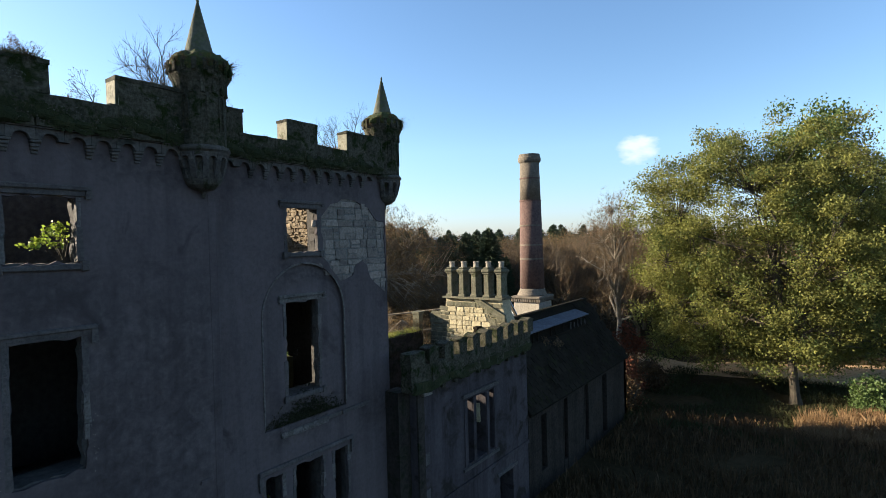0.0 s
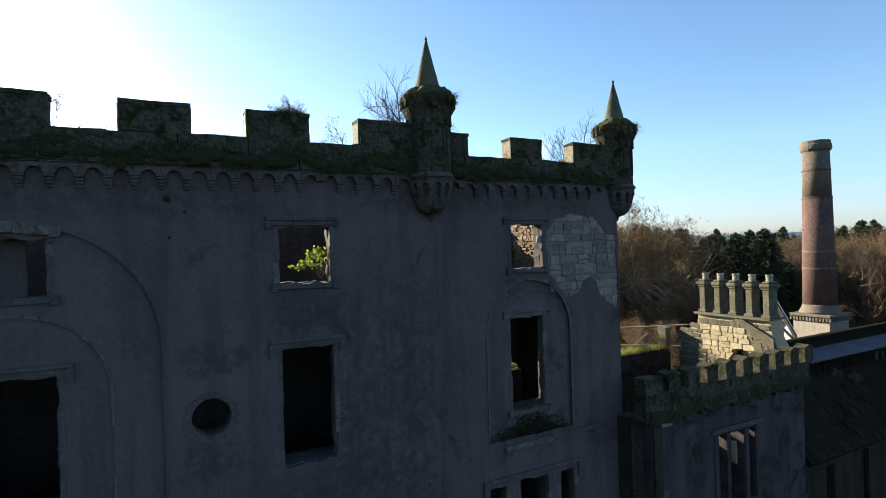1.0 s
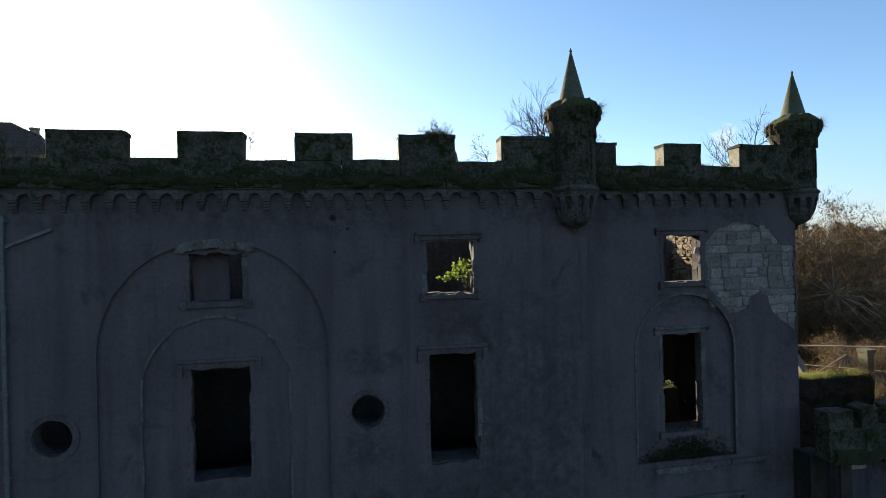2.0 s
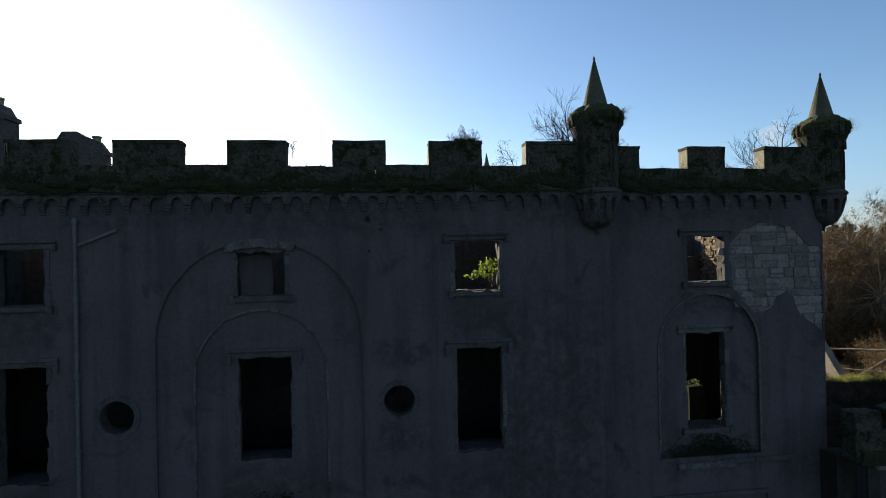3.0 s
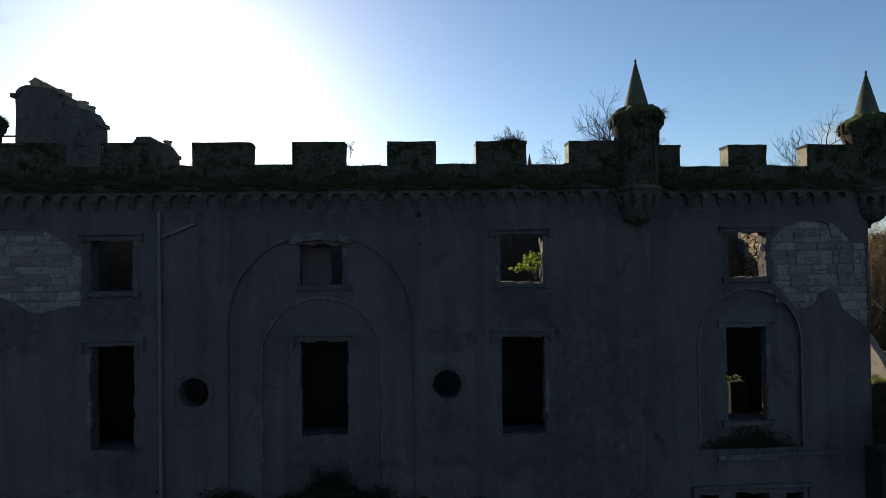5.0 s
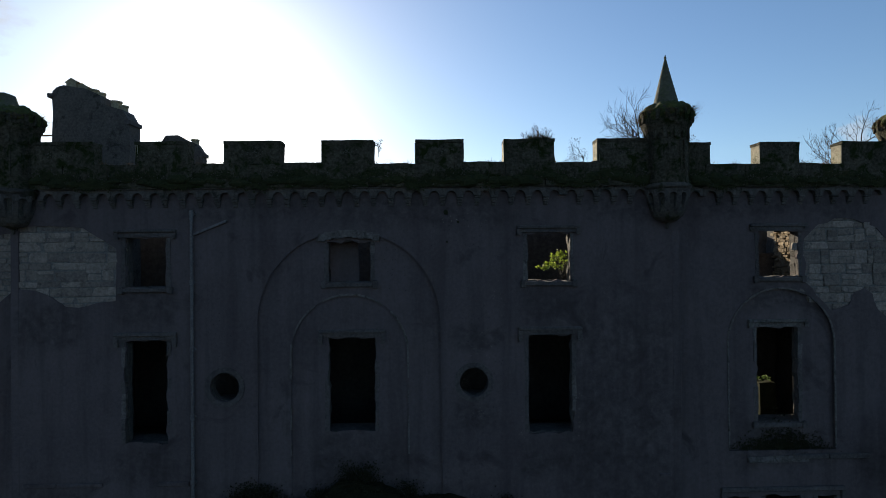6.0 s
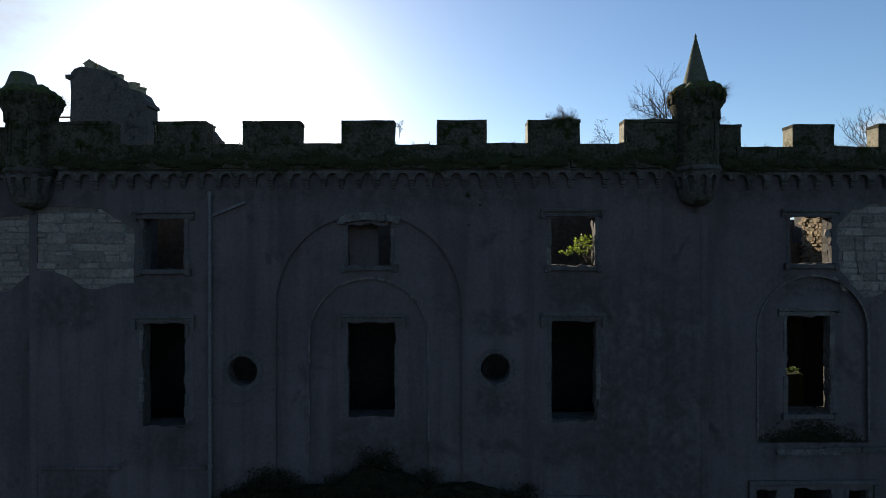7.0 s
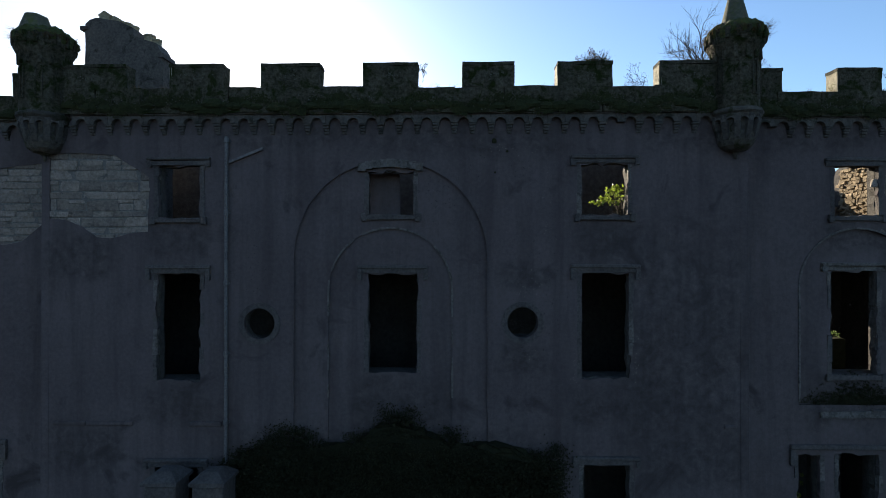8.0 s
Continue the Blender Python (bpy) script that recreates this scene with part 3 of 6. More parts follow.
def bare_patch(poly, y, parent, seed, lo, hi, ashlar=False):
    """Irregular stones: the patch is cut again and again, mostly across its longer side."""
    r = random.Random(seed)
    xs, zs = [p[0] for p in poly], [p[1] for p in poly]

    part("mortar_bed", slab(poly, [], y + 0.022, y + 0.09), MORTAR, parent, "pale crumbling lime mortar")

    def lay(x0, x1, z0, z1):
        x0, x1 = max(x0, lo), min(x1, hi)
        w, h = x1 - x0, z1 - z0
        c = ((x0 + x1) / 2, (z0 + z1) / 2)
        if w < 0.06 or not any(inside((c[0] + a * w * 0.36, c[1] + b * h * 0.36), poly) for a in (-1, 0, 1) for b in (-1, 0, 1)):
            return
        turn = 1.5 if ashlar else 4.5
        piece("stone", r.choice(STONES), parent, (c[0], y + r.uniform(0.032, 0.062), c[1] + r.uniform(-0.012, 0.012)),
              (r.uniform(-4, 4), r.uniform(-turn, turn), r.uniform(-3, 3)), (w - r.uniform(0.012, 0.04), 0.1, h - r.uniform(0.012, 0.04)))

    z = min(zs) - 0.1
    while z < max(zs):                               # rough courses; tall ones hold some small stones one over the other
        h = r.uniform(0.15, 0.3) if ashlar else r.uniform(0.17, 0.4)
        x = min(xs) - r.uniform(0, 0.5)
        while x < max(xs):
            w = r.uniform(0.3, 1.0) if ashlar else r.uniform(0.2, 0.68)
            if h > 0.27 and r.random() < 0.4:
                m = z + h * r.uniform(0.35, 0.65)
                lay(x, x + w * 0.8, z, m), lay(x, x + w * 0.8, m, z + h)
                x += w * 0.8
            else:
                lay(x, x + w, z, z + h)
                x += w
        z += h


bare_patch(PATCH_R, REC + 0.025, wall_right, 11, EDGE_R, END_R - 0.01)
bare_patch(PATCH_L, 0.03, wall_main, 12, EDGE_L + 0.01, EDGE_R, True)
bare_patch(PATCH_W, REC + 0.025, wall_left, 13, END_L, EDGE_L - 0.01, True)


# stone margins, sills and hoods of the windows
def window_trim(x0, x1, z0, z1, y, n, hood=True, sill=True, jambs=True, stops=0.0, stone=None):
    stone = stone or MARGIN
    w = tagged(new("window_%d" % n), "empty window opening with worn stone margins", "window", "", "structure")
    w.location = ((x0 + x1) / 2, y, z0)
    if hood:
        e = 0.26
        bm = block(x0 - e, x1 + e, y - 0.09, y + 0.02, z1 + 0.13, z1 + 0.22, worn=0.012, bevel=0.02)
        box(bm, x0 - e + 0.03, x1 + e - 0.03, y - 0.045, y + 0.02, z1 + 0.02, z1 + 0.128, worn=0.012)
        if stops:
            for sx in (x0 - e, x1 + e - 0.11):
                box(bm, sx, sx + 0.11, y - 0.085, y + 0.02, z1 + 0.13 - stops, z1 + 0.126, worn=0.012)
        part("hood_mould", bm, stone, w)
    if sill:
        bm = block(x0 - 0.17, x1 + 0.17, y - 0.075, y + 0.26, z0 - 0.13, z0 - 0.01, worn=0.015, bevel=0.015)
        sill_stone = part("sill", bm, MARGIN, w, "worn stone sill")
        for sx in (x0 - 0.17, x1 + 0.04):
            part("sill_end", block(sx, sx + 0.13, y - 0.1, y - 0.02, z0 - 0.17, z0 + 0.03, worn=0.012, bevel=0.012), MARGIN, sill_stone)
    if jambs:
        for sx in (x0 - 0.1, x1 - 0.01):
            z = z0
            while z < z1 - 0.05:
                h = min(rnd.uniform(0.3, 0.7), z1 - z)
                if rnd.random() < 0.85 or z0 > 8:
                    part("jamb_stone", block(sx, sx + 0.09 + rnd.uniform(0, 0.03), y - 0.012, y + 0.1, z + 0.006, z + h - 0.006, worn=0.014), PALETRIM if rnd.random() < 0.2 else MARGIN, w)
                z += h
    return w


n = 1
for i, o in enumerate(WIN_MID):
    (x0, z0), (x1, z1) = o[0], o[2]
    yy = 0.1 if i in (1,) else (0.066 if i == 4 else 0.0)
    window_trim(x0, x1, z0, z1, yy, n, hood=i != 4, sill=i >= 3, stops=0.28 if i < 3 else 0.16)
    n += 1
for o in WIN_R + WIN_L:
    (x0, z0), (x1, z1) = sorted(o)[0], sorted(o)[-1]
    tall = z0 > 3 and z0 < 6
    window_trim(x0, x1, z0, z1, REC + (0.09 if tall else 0.0), n, hood=z0 > 3, sill=z0 > 3, stops=0.12 if tall else 0.05, stone=PALETRIM if tall else None)
    n += 1
# one label mould over the three lights of the ground floor
for a, b in ((9.84, 13.32), (2 * MID - 13.32, 2 * MID - 9.84)):
    w = wall_right if a > 0 else wall_left
    bm = block(a, b, REC - 0.09, REC + 0.02, 2.5, 2.62, worn=0.012, bevel=0.02)
    box(bm, a, a + 0.12, REC - 0.085, REC + 0.02, 2.1, 2.496, worn=0.012)
    box(bm, b - 0.12, b, REC - 0.085, REC + 0.02, 2.1, 2.496, worn=0.012)
    part("hood_mould", bm, MARGIN, w)
# the curved hood over the middle window of the top floor
bm = bmesh.new()
for i in range(9):
    t = i / 8 * 2 - 1
    box(bm, MID + t * 0.72 - 0.09, MID + t * 0.72 + 0.095, -0.03, 0.07, 9.64 - 0.1 * t * t, 9.84 - 0.1 * t * t, worn=0.012)
part("curved_hood", bm, PALETRIM, wall_main, "worn curved stone hood")
for cx, cz in ((-3.57, 5.74), (2.98, 5.78)):
    bm = slab(disc(cx, cz, 0.52), [disc(cx, cz, 0.385)], -0.03, 0.06)
    part("oculus_ring", bm, MARGIN, wall_main, "worn stone ring round the round window")

part("window_blocking", slab(rough_line(rect(-0.9, -0.12, 8.44, 9.56), 0.2, 0.02, 5), [], 0.62, 0.72), HARL, wall_main, "grey plastered blocking in the window")
# pale leaves stand for sunlit bits that the sun lamp cannot reach
sprig = thing("dry_sprig", (2.72, 0.3, 5.5), "sprig in the round window, paled to look sunlit", "plant")
v, f = leaves([(0.0, 0.0, 0.24), (0.05, 0.02, 0.2), (0.02, 0.0, 0.3), (0.1, 0.02, 0.26), (0.03, 0.01, 0.1)], 0.02, 4, 0.04, 8)
ob = new("leaves", leaf_mesh("leaves", v, f, RUBBLE))
ob.parent = sprig
vs, fs = [], []
tube(vs, fs, [Vector((0.1, 0.05, -0.1)), Vector((0.04, 0.02, 0.12)), Vector((0.02, 0.0, 0.3))], [0.008, 0.006, 0.004], 4)
ob = new("stem", raw("stem", vs, fs, BARK))
ob.parent = sprig

# string courses
def course(x0, x1, y, z, parent, h=0.14, out=0.08, stone=None):
    x = x0
    while x < x1 - 0.05:
        w = min(rnd.uniform(0.8, 1.5), x1 - x)
        if rnd.random() < 0.72:
            part("string_course", block(x + 0.006, x + w - 0.006, y - out, y - 0.004, z - h + rnd.uniform(0, 0.03), z, worn=0.012, bevel=0.015), stone or MARGIN, parent)
        x += w


course(4.0, EDGE_R - 0.2, 0.0, 3.3, wall_main, 0.12, 0.05, HARL)
course(EDGE_L + 0.2, -4.5, 0.0, 3.3, wall_main, 0.12, 0.05, HARL)
course(EDGE_R + 0.1, END_R, REC, 3.52, wall_right)
g = np.random.default_rng(15)
mx = g.normal(11.6, 0.62, 1500)
mz = 3.5 + np.abs(g.normal(0, 0.3, 1500)) * np.clip(1.2 - np.abs(mx - 11.6) * 0.5, 0.2, 1.2)
v, f = leaves(np.stack([mx, REC + 0.09 - 0.1 * np.clip(3.8 - mz, 0, 0.3) * g.uniform(0, 1, 1500), mz], 1), 0.03, 8, 0.045, 3)
ob = new("moss_growth", leaf_mesh("moss_growth", v, f, IVYM))
ob.parent = wall_right
tagged(ob, "dark moss and weeds on the ledge", "", "", "stuff")
part("string_course", block(10.6, 12.3, REC - 0.07, REC - 0.004, 3.33, 3.47, worn=0.025), PALETRIM, wall_right)
for x, z0 in ((EDGE_R - 0.1, GZ), (EDGE_L - 0.1, GZ)):
    part("corner_rib", block(x, x + 0.2, -0.008, 0.06, z0, 9.9, worn=0.004), HARL, wall_main)

# ---- corbel table and parapet ----
PITCH = 0.445


def corbel_mesh():
    """A pier between two little arches, of four courses that step back to the wall."""
    bm = bmesh.new()
    for i in range(4):
        z = -0.49 + 0.064 * i
        q = 0.066 + 0.008 * i
        box(bm, -q + rnd.uniform(0, 0.01), q - rnd.uniform(0, 0.01), -0.045 - 0.03 * i, 0.02, z, z + 0.061, worn=0.008, bevel=0.014)
    return mesh_of("corbel", bm, CORB)


def bay_mesh():
    h = PITCH / 2 - 0.003
    o = [(-h, -0.235), (-h, -0.03), (h, -0.03), (h, -0.235)] + [(0.13 * math.cos(math.pi * i / 12), -0.235 + 0.125 * math.sin(math.pi * i / 12)) for i in range(13)]
    bm = slab(o, [], -0.135, 0.02)
    box(bm, -h, h, -0.175, 0.02, -0.026, 0.0, worn=0.004)
    return mesh_of("corbel_arch", bm, CORB)


CORBEL, BAY = corbel_mesh(), bay_mesh()


def corbel_row(x0, x1, y, parent, seed):
    r = random.Random(seed)
    k = int((x1 - x0) / PITCH)
    for i in range(k):
        x = x0 + (x1 - x0) * (i + 0.5) / k
        s = (x1 - x0) / k / PITCH
        piece("corbel_arch", BAY, parent, (x, y, TOP), (0, 0, 0), (s, 1, 1))
        if r.random() < 0.93:
            piece("corbel", CORBEL, parent, (x - PITCH * s / 2, y, TOP), (0, r.uniform(-1, 1), 0), (1, r.uniform(0.9, 1.0), 1))


corbel_row(EDGE_L + 0.75, EDGE_R - 0.75, 0.0, wall_main, 1)
corbel_row(EDGE_R + 0.55, END_R - 0.65, REC, wall_right, 2)
corbel_row(END_L + 0.65, EDGE_L - 0.55, REC, wall_left, 3)


def parapet(x0, x1, y, parent, merlons, seed, base=11.58, top=12.16):
    x = x0
    i = 0
    while x < x1 - 0.05:                             # the breast wall, block by block
        w = min(rnd.uniform(0.9, 1.4), x1 - x)
        part("parapet_block", mossy(block(x, x + w - 0.006, y - 0.22, y + 0.22, TOP + 0.002, base + rnd.uniform(-0.03, 0.015)), 0.03, seed + i, 3), PARAPET, parent)
        x += w
        i += 1
    k = int((x1 - x0) / 0.3)
    for i in range(k):                               # cushions of moss along the ledge
        x = x0 + (x1 - x0) * (i + 0.5) / k
        s = rnd.uniform(0.55, 1.25)
        bm = lathe([(0.0, -0.1), (0.16, -0.05), (0.2, 0.03), (0.13, 0.13), (0.0, 0.18)], (0, 0, 0), 9, 0.02)
        bmesh.ops.scale(bm, verts=bm.verts, vec=(s * 1.25, s * 0.55, s * rnd.uniform(0.7, 1.3)))
        bmesh.ops.translate(bm, verts=bm.verts, vec=(x + rnd.uniform(-0.1, 0.1), y - 0.2, TOP + rnd.uniform(0.08, 0.2)))
        part("moss_cushion", bm, MOSS, parent)
    v, f = tuft([(rnd.uniform(x0, x1), y - 0.24, TOP + rnd.uniform(0.06, 0.3)) for _ in range(int((x1 - x0) * 14))], 12, 0.03, 0.13, 0.006, int(seed), 0.7)
    hang = new("hanging_grass", leaf_mesh("hanging_grass", v, f, MOSS))
    hang.parent = parent
    for a, b in merlons:
        m = part("merlon", mossy(block(a, b, y - 0.21, y + 0.21, base - 0.02, top - 0.07), 0.018, seed + a, 3), PARAPET, parent)
        # the end towards the sun is coloured paler, as if sunlit
        part("end_stone", block(a - 0.016, a + 0.05, y - 0.2, y + 0.2, base - 0.01, top - 0.075, worn=0.008), SUNLIT_END, m, "merlon end paled to look sunlit")
        part("coping", mossy(block(a - 0.012, b + 0.012, y - 0.225, y + 0.225, top - 0.07, top + 0.012), 0.022, seed + b, 4), PARAPET, m)


MERL = [(-3.47, -2.02), (-0.94, 0.4), (1.5, 2.76), (3.82, 5.14), (6.28, EDGE_R - 0.3), (-5.74, -4.42), (EDGE_L + 0.3, -6.85)]
parapet(EDGE_L + 0.2, EDGE_R - 0.2, 0.0, wall_main, MERL, 1.0)
parapet(EDGE_R - 0.1, END_R - 0.2, REC, wall_right, [(EDGE_R + 0.1, 9.58), (10.96, 12.06), (13.25, END_R - 0.3)], 20.0)
parapet(END_L + 0.2, EDGE_L + 0.1, REC, wall_left, [(-10.18, EDGE_L - 0.1), (-12.66, -11.56), (END_L + 0.3, -13.85)], 40.0)


# ---- corner turrets ----
def turret(x, y, label, seed, whole=True):
    t = thing("bartizan_turret", (x, y, 9.9), label, "turret", "corner turrets of the ruined house")
    c = (x, y, 0)
    part("corbelled_base", lathe([(0.03, 9.8), (0.05, 9.92), (0.1, 9.96), (0.25, 10.0), (0.36, 10.09), (0.42, 10.22), (0.43, 10.34), (0.4, 10.42)], c, 24, 0.012), TURRETSTONE, t)
    part("drum", lathe([(0.36, 10.2), (0.41, 10.45), (0.46, 10.86)], c, 24, 0.006), TURRETSTONE, t)
    for i in range(11):
        a = 2 * math.pi * (i + 0.3) / 11
        b = slab([(-0.56, 10.8), (-0.38, 10.8), (-0.35, 10.2), (-0.425, 10.22), (-0.47, 10.34), (-0.525, 10.55)], [], -0.068, 0.068, axis="x")
        bmesh.ops.bevel(b, geom=b.edges[:], offset=0.012, segments=1, affect="EDGES")
        bmesh.ops.rotate(b, verts=b.verts, cent=(0, 0, 0), matrix=Matrix.Rotation(a, 3, "Z"))
        bmesh.ops.translate(b, verts=b.verts, vec=c)
        part("bracket", b, CORB, t)
        b = slab([(-0.17, 10.62), (-0.17, 10.78), (0.17, 10.78), (0.17, 10.62)] + [(0.1 * math.cos(math.pi * k / 8), 10.62 + 0.09 * math.sin(math.pi * k / 8)) for k in range(9)], [], -0.535, -0.42)
        bmesh.ops.rotate(b, verts=b.verts, cent=(0, 0, 0), matrix=Matrix.Rotation(a + math.pi / 11, 3, "Z"))
        bmesh.ops.translate(b, verts=b.verts, vec=c)
        part("niche_arch", b, CORB, t)
    part("base_ring", lathe([(0.42, 10.72), (0.545, 10.74), (0.56, 10.8), (0.6, 10.85), (0.605, 10.89), (0.57, 10.94), (0.52, 10.96)], c, 24, 0.014), TURRETSTONE, t, "worn moulded stone ring")
    part("body", lathe([(0.53, 10.94), (0.52, 11.5), (0.51, 12.3)], c, 20, 0.012), PARAPET, t, "round turret shaft dark with moss")
    for i in range(8):
        a = 2 * math.pi * (i + 0.5) / 8
        b = slab(arch(-0.085, 0.085, 11.25, 12.0, 8), [arch(-0.05, 0.05, 11.3, 12.0, 8)], -0.545, -0.5)
        bmesh.ops.rotate(b, verts=b.verts, cent=(0, 0, 0), matrix=Matrix.Rotation(a, 3, "Z"))
        bmesh.ops.translate(b, verts=b.verts, vec=c)
        part("blind_slit", b, PARAPET, t)
    for i in range(14):
        a = 2 * math.pi * i / 14
        b = block(-0.045, 0.045, -0.575, -0.48, 12.1, 12.42, worn=0.014, bevel=0.015)
        bmesh.ops.rotate(b, verts=b.verts, cent=(0, 0, 0), matrix=Matrix.Rotation(a, 3, "Z"))
        bmesh.ops.translate(b, verts=b.verts, vec=c)
        part("bracket", b, PARAPET, t)
    head = part("head", mossy(lathe([(0.5, 12.12), (0.53, 12.24), (0.58, 12.38), (0.635, 12.5), (0.655, 12.64), (0.645, 12.8), (0.57, 12.94), (0.36, 13.0)], c, 24, 0.015), 0.03, seed + 2, 1), PARAPET, t)
    for i in range(18):
        a = 2 * math.pi * i / 18
        b = block(-0.05, 0.05, -0.69, -0.6, 12.56, 12.84, worn=0.012, bevel=0.012)
        bmesh.ops.rotate(b, verts=b.verts, cent=(0, 0, 0), matrix=Matrix.Rotation(a, 3, "Z"))
        bmesh.ops.translate(b, verts=b.verts, vec=c)
        part("battlement_stone", b, PARAPET, head)
    moss = lathe([(0.63, 12.62), (0.675, 12.72), (0.66, 12.85), (0.56, 12.98), (0.44, 13.05), (0.31, 13.1)], c, 40, 0.035)
    mossy(moss, 0.055, seed, 1)
    cap = part("moss_cap", moss, TURRETMOSS, head, "shaggy moss and dead grass")
    v, f = tuft([(x + 0.66 * math.cos(a), y + 0.66 * math.sin(a), 12.74 + rnd.uniform(-0.1, 0.15)) for a in [rnd.uniform(0, 6.3) for _ in range(46)]], 26, 0.05, 0.17, 0.005, int(seed * 7) + 3, 0.8, (x, y))
    ob = new("moss_fringe", leaf_mesh("moss_fringe", v - np.array(spot(t)), f, GRASSM))
    ob.parent = cap
    if whole:
        smooth(part("spire", lathe([(0.35, 12.98), (0.33, 13.04), (0.02, 14.3), (0.035, 14.32), (0.0, 14.42)], c, 16, 0.006), SPIRE, t, "slender stone cone, yellow with lichen"))
    else:
        part("broken_spire", lathe([(0.38, 12.98), (0.36, 13.06), (0.25, 13.42), (0.17, 13.45)], (x - 0.24, y, 0), 16, 0.015), SPIRE, t, "stump of a stone cone")
    return t


turret(8.15, -0.1, "stone corner turret with lichened cone and mossy head", 2.0)
turret(15.33, 0.76, "stone corner turret with lichened cone, darker and mossy", 5.0)
turret(2 * MID - 8.35, -0.1, "stone corner turret with a broken cone and shaggy moss", 8.0, False)

# ---- inner walls, floors and the back of the house ----
DEPTH = 9.5
side_e = setting("wall_east", slab(rough_line([(REC + 0.86, GZ), (5.7, GZ), (5.7, 10.2), (4.5, 10.7), (REC + 0.86, TOP)], 0.5, 0.06, 3), [], END_R - 0.75, END_R, axis="x"), INSIDE,
                 "roofless inner end wall of bare rubble", "wall")
setting("wall_west", slab(rough_line([(REC + 0.86, GZ), (DEPTH, GZ), (DEPTH, 9.4), (REC + 0.86, TOP)], 0.5, 0.08, 5), [], END_L, END_L + 0.75, axis="x"), INSIDE, "roofless inner end wall of bare rubble", "wall")
setting("wall_back", slab(rough_line([(END_L + 0.8, GZ), (EDGE_R - 0.72, GZ), (EDGE_R - 0.72, 11.3), (5.6, 11.6), (5.0, 9.0), (1.6, 8.6), (0.6, 10.9), (-4, 11.0), (END_L + 0.8, 11.0)], 0.6, 0.12, 6), [], DEPTH - 0.7, DEPTH), INSIDE,
        "broken back wall of the ruin", "wall")
setting("wall_back_east", slab(rough_line([(EDGE_R - 0.08, GZ), (END_R - 0.76, GZ), (END_R - 0.76, 9.1), (12.5, 9.15), (12.3, 9.7), (9.6, 9.66), (9.4, 10.3), (EDGE_R - 0.08, 10.4)], 0.4, 0.07, 16), [rect(10.7, 12.1, 4.7, 6.9)], 5.2, 5.68), INSIDE,
        "broken inner back wall of the end bay", "wall")
setting("wall_back_yard", slab(rough_line([(12.0, GZ), (15.1, GZ), (15.1, 9.92), (13.8, 9.9), (13.62, 9.35), (12.0, 9.3)], 0.4, 0.04, 19), [], 6.2, 6.6), INSIDE, "rubble wall standing behind the end bay", "wall")
for k, (x, h) in enumerate(((EDGE_R - 0.4, 11.2), (2.2, 9.9), (-2.9, 9.9), (EDGE_L + 0.4, 9.6))):
    setting("wall_cross_%d" % (k + 1), slab(rough_line([(0.9 if abs(x) < 8 else 1.5, GZ), (DEPTH - 0.72, GZ), (DEPTH - 0.72, h - (0.2 if h > 11 else 1.2)), (5.0, h), (0.9 if abs(x) < 8 else 1.5, h)], 0.5, 0.1, 20 + k), [], x - 0.3, x + 0.3, axis="x"),
            INSIDE, "inner cross wall of bare stone", "wall")
setting("floor_upper", box(block(END_L + 0.8, EDGE_R - 0.71, 0.86, DEPTH - 0.75, 7.75, 8.1), EDGE_R - 0.08, END_R - 0.76, REC + 0.86, 5.19, 7.75, 8.1), INSIDE, "rotten upper floor strewn with rubble", "floor")
setting("floor_first", box(block(END_L + 0.8, EDGE_R - 0.71, 0.86, DEPTH - 0.75, 3.0, 3.4), EDGE_R - 0.08, END_R - 0.76, REC + 0.86, 5.19, 3.0, 3.4), INSIDE, "dark first floor of the ruin", "floor")
setting("wall_spine", slab(rect(END_L + 0.8, EDGE_R - 0.72, GZ, 7.74), [], 4.4, 4.9), INSIDE, "dark inner wall along the house", "wall")
for k, (a, b) in enumerate(((-2.55, 1.85), (EDGE_L + 0.75, -3.25))):
    setting("wall_spine_upper_%d" % (k + 2), slab(rough_line(rect(a, b, 8.1, 11.4), 0.4, 0.05, 14 + k), [], 4.4, 4.9), INSIDE, "inner wall of the top floor", "wall")
setting("wall_spine_upper_1", slab(rough_line([(2.55, 8.1), (EDGE_R - 0.72, 8.1), (EDGE_R - 0.72, 10.9), (4.7, 10.8), (4.2, 9.7), (2.55, 9.8)], 0.4, 0.06, 13), [], 4.4, 4.9), INSIDE, "broken inner wall of the top floor", "wall")
WARM_STONES = [mesh_of("stone", block(-0.5, 0.5, -0.5, 0.5, -0.5, 0.5, worn=0.06, bevel=0.07), WARMSTONE) for _ in range(6)]
BROWN_STONES = [mesh_of("stone", block(-0.5, 0.5, -0.5, 0.5, -0.5, 0.5, worn=0.09, bevel=0.09), INNER_STONE) for _ in range(6)]
r = random.Random(4)
z = 8.1
while z < 10.2:
    h = r.uniform(0.07, 0.14)
    y = 1.5
    while y < 5.1:
        w = r.uniform(0.08, 0.24)
        piece("stone", r.choice(BROWN_STONES), side_e, (END_R - 0.76 + r.uniform(-0.02, 0.02), y + w / 2, z + h / 2 + r.uniform(-0.025, 0.025)), (r.uniform(-14, 14), r.uniform(-6, 6), r.uniform(-8, 8)),
              (r.uniform(0.09, 0.22), w + r.uniform(-0.02, 0.015), h * r.uniform(0.85, 1.2)))
        y += w
    z += h

